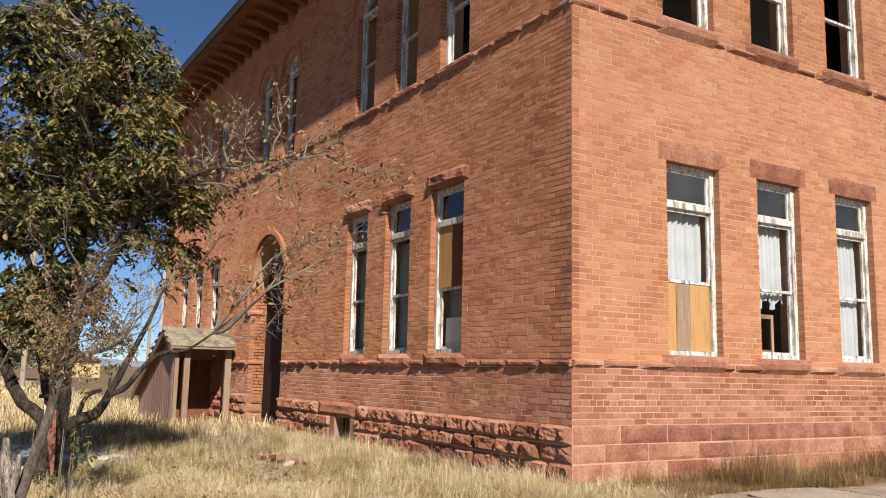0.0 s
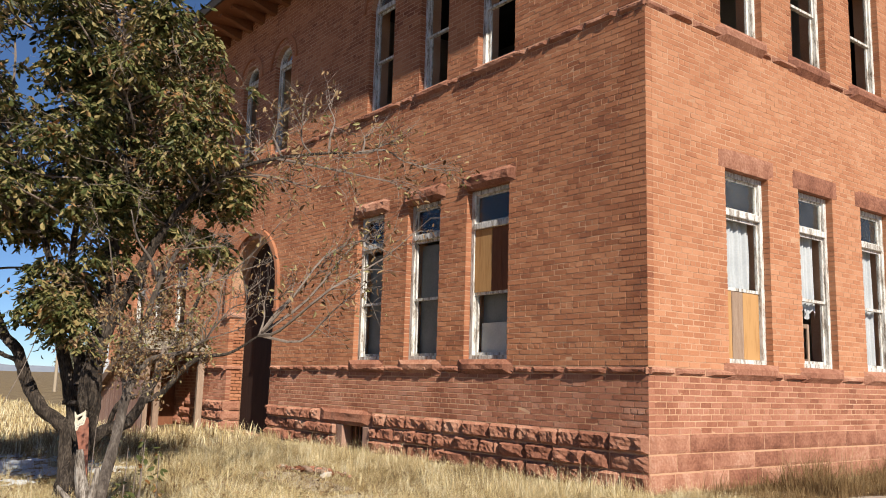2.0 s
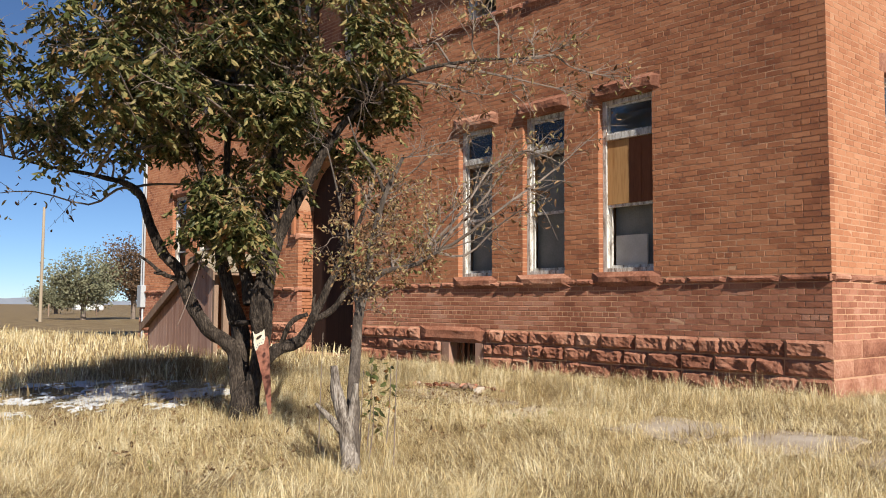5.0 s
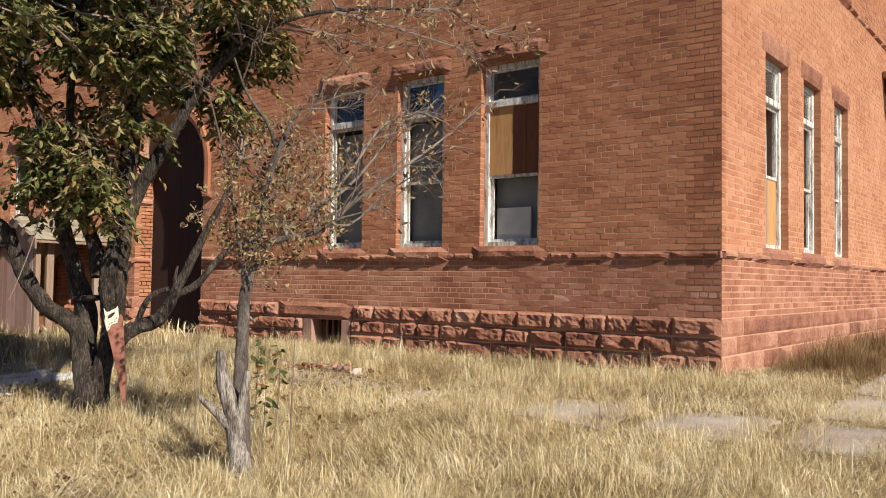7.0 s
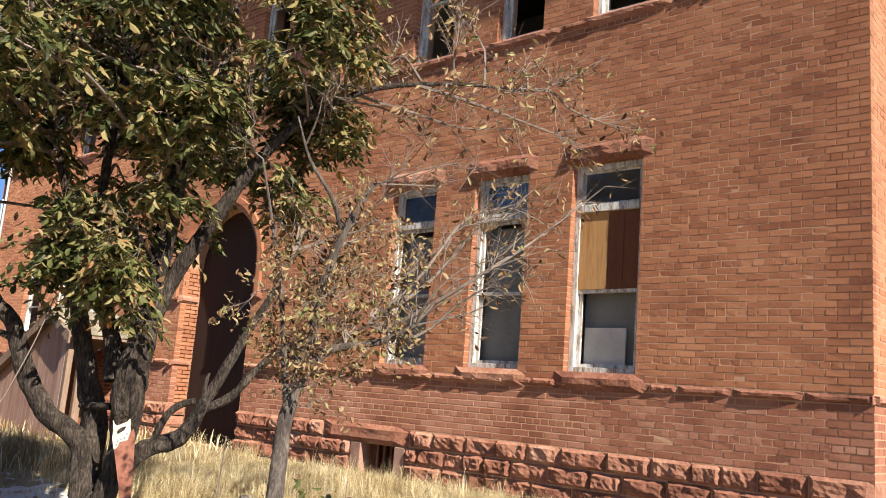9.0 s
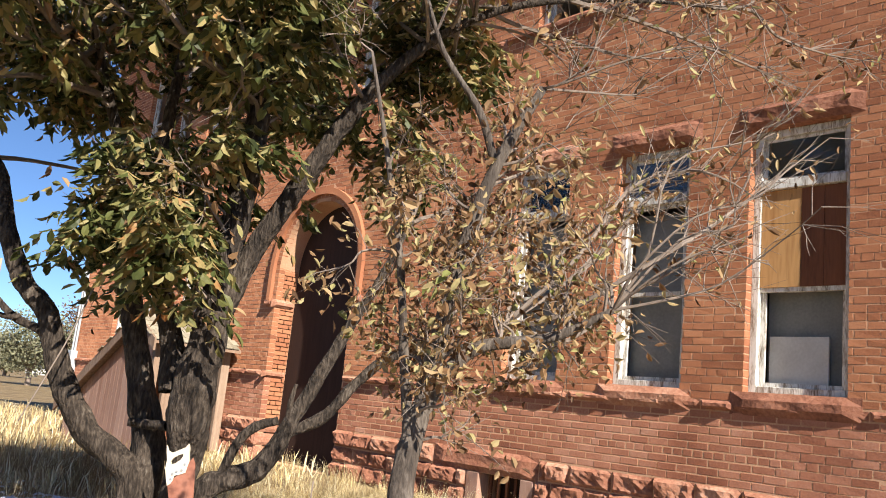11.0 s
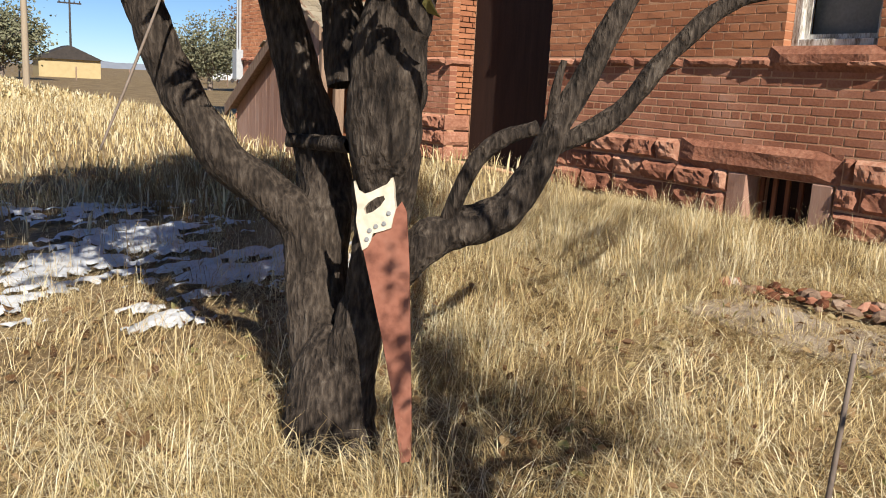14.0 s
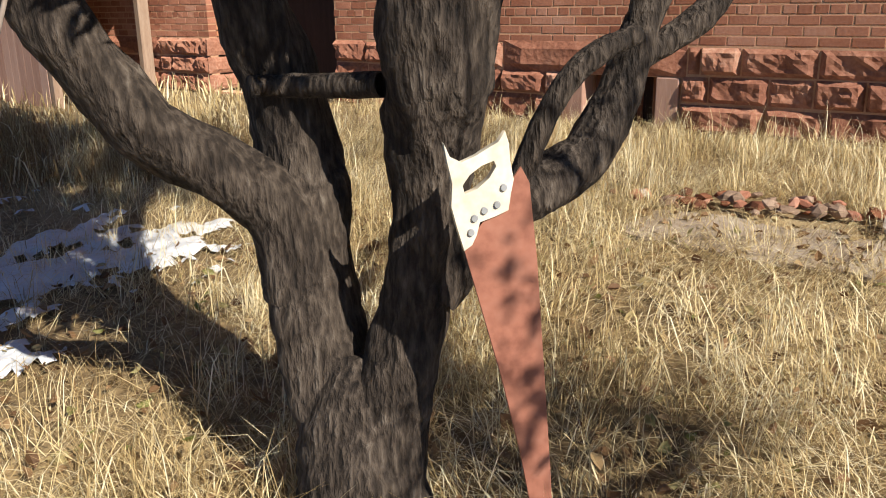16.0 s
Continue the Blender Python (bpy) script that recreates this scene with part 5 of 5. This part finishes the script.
SLABS = [(3.55, 4.45, 7.7, 8.65), (3.6, 4.55, 6.55, 7.5), (3.6, 4.6, 5.2, 6.3), (4.8, 6.0, 5.25, 6.3), (6.1, 7.4, 5.2, 6.3), (7.5, 8.8, 5.25, 6.3), (8.9, 10.3, 5.2, 6.3), (10.4, 11.8, 5.25, 6.3), (11.9, 13.4, 5.2, 6.3),
         (3.85, 4.35, 11.55, 12.6), (3.85, 4.35, 10.6, 11.5), (3.6, 4.3, 9.7, 10.3)]
for s in SLABS:
    slab(*s)


def rubble(x, y, size, mat, label, seed):
    r = random.Random(seed)
    bm = bmesh.new()
    vs = bmesh.ops.create_icosphere(bm, subdivisions=1, radius=size)["verts"]
    sc = (r.uniform(0.8, 1.6), r.uniform(0.7, 1.2), r.uniform(0.45, 0.8))
    for v in vs:
        v.co = Vector([c * s * r.uniform(0.75, 1.2) for c, s in zip(v.co, sc)])
    bmesh.ops.transform(bm, matrix=pose(x, y, floor_z(x, y) + 0.035 + size * 0.35, r.uniform(-20, 20), r.uniform(-20, 20), r.uniform(0, 360)), verts=bm.verts[:])
    return tagged(part("pale_stone" if mat is CONCRETE else "brick_rubble", bm, mat), label, "rubble", "heap of broken bricks")


r = random.Random(8)
for k in range(60):
    t = r.random()
    x, y = 4.5 + 0.2 * t + r.gauss(0, 0.1), 12.75 - 1.25 * t + r.gauss(0, 0.09)
    rubble(x, y, r.uniform(0.02, 0.055), (BROWNBOARD, LOWBRICK, OLDWOOD)[k % 3], "broken red brick and stone pieces in a low heap", k)
for x, y, s in ((4.45, 11.45, 0.07), (4.55, 12.8, 0.05), (4.5, 12.5, 0.04)):
    rubble(x, y, s, CONCRETE, "pale grey stone lying among brick rubble", int(x * 70 + y))

# patches of old snow
n = 200
sx, sy = np.linspace(-1.4, 4.0, n), np.linspace(12.3, 19.0, n)
cells = {}
vs, fs = [], []
field = np.zeros((n, n))
for i in range(n):
    for j in range(n):
        x, y = sx[i], sy[j]
        e = ((x - 1.5) / 2.3) ** 2 + ((y - 15.4) / 2.9) ** 2
        field[i, j] = 0.2 - 0.5 * e - 0.6 * max(0.0, 14.5 - y) - 0.5 * max(0.0, x - 2.4) + 0.75 * noise.noise(Vector((x * 1.7, y * 1.1, 0.3))) + 0.95 * noise.noise(Vector((x * 3.1 + y * 1.2, y * 6.7 - x * 2.0, 1.3))) + 0.5 * noise.noise(Vector((x * 13, y * 15, 2.3)))
for i in range(n - 1):
    for j in range(n - 1):
        if field[i:i + 2, j:j + 2].min() > 0:
            q = []
            for a, b in ((i, j), (i + 1, j), (i + 1, j + 1), (i, j + 1)):
                if (a, b) not in cells:
                    cells[a, b] = len(vs)
                    vs.append((sx[a], sy[b], floor_z(sx[a], sy[b]) + 0.004 + 0.07 * min(field[a, b], 0.5) ** 0.6 + 0.012 * noise.noise(Vector((sx[a] * 9, sy[b] * 9, 0)))))
                q.append(cells[a, b])
            fs.append(q)
me = bpy.data.meshes.new("snow")
me.from_pydata(vs, [], fs)
me.shade_smooth()
tagged(link_mesh("snow_patch", me, SNOW), "thin patch of old melting snow in grass", "snow", kind="stuff")


# ---------------------------------------------------------------- dry grass
def blades(name, x, y, h, w_, lean, mat, label, seed, lift=0.0, flat=0.0):
    """One mesh of bent grass blades at the given roots."""
    g = np.random.default_rng(seed)
    n = len(x)
    z = height(x, y) - 0.01 + lift
    th = g.uniform(0, 2 * np.pi, n) if np.isscalar(flat) else flat
    dx, dy = np.cos(th), np.sin(th)
    ln = lean * (g.uniform(0.82, 1.06, n) if lean > 0.9 else g.uniform(0.2, 1.25, n))
    sx_, sy_ = -np.sin(th + g.normal(0, 0.7, n)), np.cos(th + g.normal(0, 0.7, n))
    ww = w_ * g.uniform(0.6, 1.3, n)
    c = np.clip(np.sqrt(np.maximum(1 - ln * ln, 0.02)), 0.12, 1)
    p0 = np.stack([x, y, z], 1)
    p1 = p0 + np.stack([dx * ln * h * 0.4, dy * ln * h * 0.4, h * 0.6 * c], 1)
    p2 = p0 + np.stack([dx * ln * h, dy * ln * h, h * c * (1 - 0.45 * ln)], 1)
    s = np.stack([sx_ * ww, sy_ * ww, np.zeros(n)], 1)
    v = np.stack([p0 - s, p0 + s, p1 - s * 0.8, p1 + s * 0.8, p2], 1).reshape(-1, 3)
    k = (np.arange(n) * 5)[:, None]
    f = np.concatenate([k + np.array([[0, 1, 3]]), k + np.array([[0, 3, 2]]), k + np.array([[2, 3, 4]])], 1).reshape(-1, 3)
    return tagged(link_mesh(name, fast_mesh(name, v, f), mat), label, "grass", kind="stuff")


def clear_of(x, y, snow=0.5, seed=1):
    """Keeps the building free, slabs mostly free and snow thin of grass."""
    g = np.random.default_rng(seed)
    ok = ~((x > AX - 0.06) & (y > BY - 0.06)) & ~((x > PX0 - 0.2) & (y > PY - 0.2))
    ok &= ~((x > 4.98) & (y > CF) & (y < CB))
    for a, b, c, d in SLABS:
        m = 0.13 + 0.12 * np.sin(x * 9 + y * 7) + 0.08 * np.sin(x * 23 - y * 17)
        ok &= ~((x > a + m) & (x < b - m) & (y > c + m) & (y < d - m) & (g.random(len(x)) < 0.9 - 0.55 * (np.sin(4.3 * x + 2.9 * y) * np.sin(3.1 * y - 2.2 * x) > 0.15)))
    e = ((x - 1.0) / 2.1) ** 2 + ((y - 15.4) / 2.9) ** 2
    ok &= ~((e < 0.75) & (g.random(len(x)) < snow))
    ok &= (np.hypot((x - 4.6) * 1.7, (y - 12.1) * 0.75) > 0.4)
    return ok


def patchy(x, y):
    return 0.5 + 0.25 * np.sin(1.9 * x + 0.7 * y + 1) * np.sin(1.1 * y - 0.8 * x) + 0.25 * np.sin(3.7 * x - 2.1 * y) * np.sin(2.9 * y + 1.3 * x)


def scatter(n, x0, x1, y0, y1, seed, snow=0.5, power=1.0):
    g = np.random.default_rng(seed)
    x, y = g.uniform(x0, x1, n), g.uniform(y0, y1, n)
    ok = clear_of(x, y, snow, seed) & (g.random(n) < (0.25 + 0.75 * patchy(x, y)) ** power)
    return x[ok], y[ok]


# short standing grass, matted straw, taller tufts, and thin far growth
x, y = scatter(150000, -3.5, 7.0, 4.2, 17.0, 51, 0.6)
blades("short_grass", x, y, 0.035 + 0.11 * np.random.default_rng(1).random(len(x)) * (0.2 + 1.3 * patchy(x, y) ** 2), 0.0015, 0.88, STRAW, "short dry straw-coloured grass", 61)
x, y = scatter(330000, -3.0, 7.0, 4.6, 16.0, 52, 0.7)
th = 1.2 * np.sin(0.9 * x) + 1.7 * np.sin(0.7 * y + 0.5 * x) + np.random.default_rng(3).normal(0, 1.3, len(x))
blades("matted_straw", x, y, 0.11 + 0.24 * np.random.default_rng(2).random(len(x)), 0.0015, 0.97, STRAW, "flattened matted pale straw", 62, 0.012, th)
g = np.random.default_rng(53)
tx, ty = [], []
for _ in range(900):
    cx, cy = g.uniform(-2.5, 6.3), g.uniform(7.5, 19)
    wallside = cx > 4.9 or cy > 12.5 or np.hypot(cx - 1.3, cy - 12) < 1.3
    if not wallside and g.random() < 0.9:
        continue
    m = g.integers(25, 80)
    tx.append(cx + g.normal(0, 0.07, m))
    ty.append(cy + g.normal(0, 0.07, m))
x, y = np.concatenate(tx), np.concatenate(ty)
ok = clear_of(x, y, 0.6, 9) & (np.hypot(x - TREE[0], y - TREE[1]) > 0.2)
x, y = x[ok], y[ok]
blades("tall_grass", x, y, 0.14 + 0.3 * np.random.default_rng(5).random(len(x)) ** 1.5, 0.0016, 0.78, STRAW, "tall tufts of bleached dry grass", 63)
x, y = scatter(60000, -14, 6.5, 16.5, 42, 54, 0.8)
blades("field_grass", x, y, 0.16 + 0.25 * np.random.default_rng(6).random(len(x)), 0.008, 0.6, STRAW, "dry pale field grass", 64)
x, y = scatter(80000, -5, 36, 41, 95, 57, 0)
blades("far_grass", x, y, 0.25 + 0.3 * np.random.default_rng(7).random(len(x)), 0.045, 0.6, STRAW, "dry pale grass of the far field", 67)
x, y = scatter(45000, -10, 110, 95, 330, 87, 0)
blades("meadow_grass", x, y, 0.35 + 0.3 * np.random.default_rng(17).random(len(x)), 0.22, 0.6, STRAW, "dry pale grass towards the horizon", 88)
x, y = scatter(30000, -5, 16, -1.5, 7.6, 58, 0)
blades("side_grass", x, y, 0.05 + 0.09 * np.random.default_rng(8).random(len(x)), 0.0035, 0.95, STRAW, "dry trodden grass beside the building", 68)
# pale tussocks, each combed its own way
g = np.random.default_rng(81)
tx, ty, tt, hh = [], [], [], []
for _ in range(1500):
    cx, cy = g.uniform(-2.8, 6.2), g.uniform(5.0, 15.0)
    m, th0, big = 55, g.uniform(0, 6.28), g.uniform(0.12, 0.34)
    if g.random() > 0.25 + 0.75 * patchy(cx * 0.7, cy * 0.7):
        continue
    tx.append(cx + g.normal(0, 0.06, m))
    ty.append(cy + g.normal(0, 0.06, m))
    tt.append(th0 + g.normal(0, 0.55, m))
    hh.append(big * g.uniform(0.5, 1.15, m))
x, y, tt, hh = (np.concatenate(q) for q in (tx, ty, tt, hh))
ok = clear_of(x, y, 0.75, 12) & (np.hypot(x - TREE[0], y - TREE[1]) > 0.2)
blades("grass_tussocks", x[ok], y[ok], hh[ok], 0.0016, 0.89, STRAW, "pale bent tussocks of dead grass", 82, 0.0, tt[ok])
# darker trampled patches among the straw
x, y = scatter(90000, -3.0, 6.6, 4.6, 15.0, 59, 0.7)
ok = (np.sin(1.3 * x + 2.1 * y + 0.6) * np.sin(2.2 * x - 0.9 * y) + 0.4 * np.sin(5.1 * x + 3.3 * y)) > 0.28
x, y = x[ok], y[ok]
blades("trampled_grass", x, y, 0.08 + 0.16 * np.random.default_rng(9).random(len(x)), 0.0016, 0.95, WEED, "trampled brown grass patches", 69, 0.02)
# brown weeds along the south wall and behind the tree
g = np.random.default_rng(55)
tx, ty, th_ = [], [], []
for _ in range(270):
    k = g.random()
    if k < 0.72:
        cx, cy = g.uniform(6.6, 14), g.uniform(6.3, 7.5)
        hh = g.uniform(0.2, 0.85) * (0.6 + 0.4 * math.sin(cx * 2.3))
    else:
        cx, cy, hh = g.uniform(1.8, 4.6), g.uniform(15.5, 20), g.uniform(0.25, 0.6)
    m = 100
    tx.append(cx + g.normal(0, 0.08, m))
    ty.append(cy + g.normal(0, 0.08, m))
    th_.append(hh * g.uniform(0.4, 1.1, m))
x, y, hh = np.concatenate(tx), np.concatenate(ty), np.concatenate(th_)
ok = clear_of(x, y, 0.5, 10)
blades("brown_weeds", x[ok], y[ok], np.maximum(hh[ok], 0.05), 0.002, 0.86, WEED, "bushy brown dead weeds along the wall", 65)
g = np.random.default_rng(56)
n = 2600
x, y = g.uniform(-0.5, 4.5, n), g.uniform(9.5, 14.5, n)
v, f = leaf_cloud(np.stack([x, y, height(x, y) + 0.03], 1), 0.06, 0.1, 0.3, 1, 34, 0.02)
tagged(link_mesh("fallen_leaves", fast_mesh("fallen_leaves", v, f), DRYLEAF), "scattered fallen brown leaves", "leaves", kind="stuff")

# ---------------------------------------------------------------- the distance
def pole(x, y, h, rad, label, arm=True):
    z = floor_z(x, y)
    p = empty("utility_pole", label, "utility pole", "utility poles", (x, y, z))
    inv = Matrix.Translation(-Vector(p.location))
    tube_part("mast", [(x, y, z - 0.5, rad), (x, y, z + h / 2, rad * 0.85), (x, y, z + h, rad * 0.7)], POLEWOOD if not arm else ROOF, p).matrix_parent_inverse = inv
    if arm:
        box_part("crossarm", (x - 1.5, y - 0.1, z + h - 0.9), (x + 1.5, y + 0.1, z + h - 0.7), ROOF, p, bevel=0.01).matrix_parent_inverse = inv
        for k in (-1.3, -0.6, 0.6, 1.3):
            tube_part("insulator", [(x + k, y, z + h - 0.698, 0.09), (x + k, y, z + h - 0.4, 0.05)], ROOF, p).matrix_parent_inverse = inv


pole(4.75, 53.5, 8.0, 0.17, "tall pale wooden utility pole in the field", False)
pole(15.05, 70.2, 8.5, 0.13, "slim grey wooden utility pole across the field", False)
pole(19.2, 138.0, 10.5, 0.18, "distant utility pole with a crossarm")


def far_tree(x, y, w_, h, mat, label, seed, low=0.1):
    g = np.random.default_rng(seed)
    z = floor_z(x, y)
    t = empty("far_tree", label, "tree", "far trees", (x, y, z))
    inv = Matrix.Translation(-Vector(t.location))
    tips = []
    tubes_ = [tube([(x, y, z - 0.2, w_ * 0.035), (x, y, z + h * 0.3, w_ * 0.028), (x, y, z + h * 0.6, w_ * 0.012)], 6)]
    for _ in range(90):
        q = g.normal(0, 1, 3)
        q /= np.linalg.norm(q) * g.uniform(1.0, 1.5)
        e = np.array([x, y, z + h * (0.5 + low)]) + q * [w_ / 2, w_ / 2, h * (0.5 - low)]
        b = np.array([x, y, z + h * g.uniform(0.15, 0.5)])
        tubes_.append(tube([(*b, w_ * 0.008), (*((b + e) / 2 + g.normal(0, 0.03 * w_, 3)), w_ * 0.005), (*e, w_ * 0.002)], 4, cap=False))
        tips += [e, b + (e - b) * 0.8, b + (e - b) * 0.6]
    link_mesh("trunk", quads_mesh("trunk", *joined(tubes_)), TWIG, t).matrix_parent_inverse = inv
    v, f = leaf_cloud(np.array(tips), w_ * 0.032, 0.1, 0.4, 26, seed + 1, w_ * 0.065)
    link_mesh("crown", fast_mesh("crown", v, f), mat, t).matrix_parent_inverse = inv


far_tree(20.6, 78.0, 6.6, 6.0, SAGE, "rounded grey-green tree across the field", 71)
far_tree(25.6, 80.0, 6.5, 8.0, REDBROWN, "taller red-brown tree across the field", 72)
far_tree(6.8, 92.0, 9.0, 6.5, SAGE, "dark green tree beside a far shed", 73)
far_tree(30.5, 120.0, 7.0, 4.0, SAGE, "low grey-green tree far off", 75)
far_tree(17.5, 118.0, 2.6, 1.8, SAGE, "small round bush beside a far shed", 76)

shed = empty("far_shed", "low tan shed with a dark gabled roof far off", "shed", at=(16.2, 118.0, 0))
inv = Matrix.Translation(-Vector(shed.location))
box_part("wall", (12.6, 116.5, -0.3), (19.2, 122, 2.0), TAN, shed).matrix_parent_inverse = inv
bm = bmesh.new()
p0 = [bm.verts.new(c) for c in ((12.3, 116.1, 2.0), (19.5, 116.1, 2.0), (15.9, 116.1, 3.6))]
p1 = [bm.verts.new(v.co + Vector((0, 6.3, 0))) for v in p0]
bm.faces.new(p0)
bm.faces.new(p1)
for i in range(3):
    bm.faces.new((p0[i], p0[(i + 1) % 3], p1[(i + 1) % 3], p1[i]))
part("roof", bm, ROOF, shed).matrix_parent_inverse = inv
van = empty("far_trailer", "low white trailer parked far across the field", "trailer", at=(44, 150, 0))
inv = Matrix.Translation(-Vector(van.location))
box_part("body", (42, 149, 0.25), (46.5, 151, 1.5), WHITE, van, bevel=0.15).matrix_parent_inverse = inv
for x in (43, 45.4):
    bm = bmesh.new()
    bmesh.ops.create_cone(bm, cap_ends=True, segments=16, radius1=0.33, radius2=0.33, depth=0.2, matrix=pose(x, 148.85, 0.3, 90))
    part("wheel", bm, ROOF, van).matrix_parent_inverse = inv
for k in range(16):
    x = -6 + k * 5.0
    tagged(tube_part("fence_post", [(x, 100, -0.3, 0.07), (x, 100, 0.6, 0.065), (x, 100, 1.25, 0.06)], OLDWOOD, None, sides=6), "grey wooden field fence post", "fence post", "far fence posts")
hv, hf = [], []
for k in range(81):
    x = -1500 + k * 45
    h = 14 + 16 * noise.noise(Vector((k * 0.21, 0, 0))) + 7 * noise.noise(Vector((k * 0.7, 4, 0)))
    hv += [(x, 2000, -10), (x, 2030, h), (x, 2300, -10)]
for k in range(80):
    hf += [(k * 3, k * 3 + 3, k * 3 + 4, k * 3 + 1), (k * 3 + 1, k * 3 + 4, k * 3 + 5, k * 3 + 2)]
me = bpy.data.meshes.new("backdrop")
me.from_pydata(hv, [], hf)
tagged(link_mesh("backdrop", me, HILL), "low hazy blue hills on the horizon", "hills", kind="structure")

# ---------------------------------------------------------------- single bricks of the nearest stretch
kinds = {}
for a, b, z0, z1, d in near_a:
    key = round((b - a) * 100), round((z1 - z0) * 500)
    if key not in kinds:
        bm = bmesh.new()
        add_box(bm, (0, 0, 0), (0.112, b - a, z1 - z0), 0.003)
        me = bpy.data.meshes.new("brick")
        bmesh.ops.recalc_face_normals(bm, faces=bm.faces[:])
        bm.to_mesh(me)
        bm.free()
        me.materials.append(LOWBRICK)
        kinds[key] = me
    ob = new("brick", kinds[key])
    ob.parent = wall_west
    ob.location = (AX + d, a, z0)
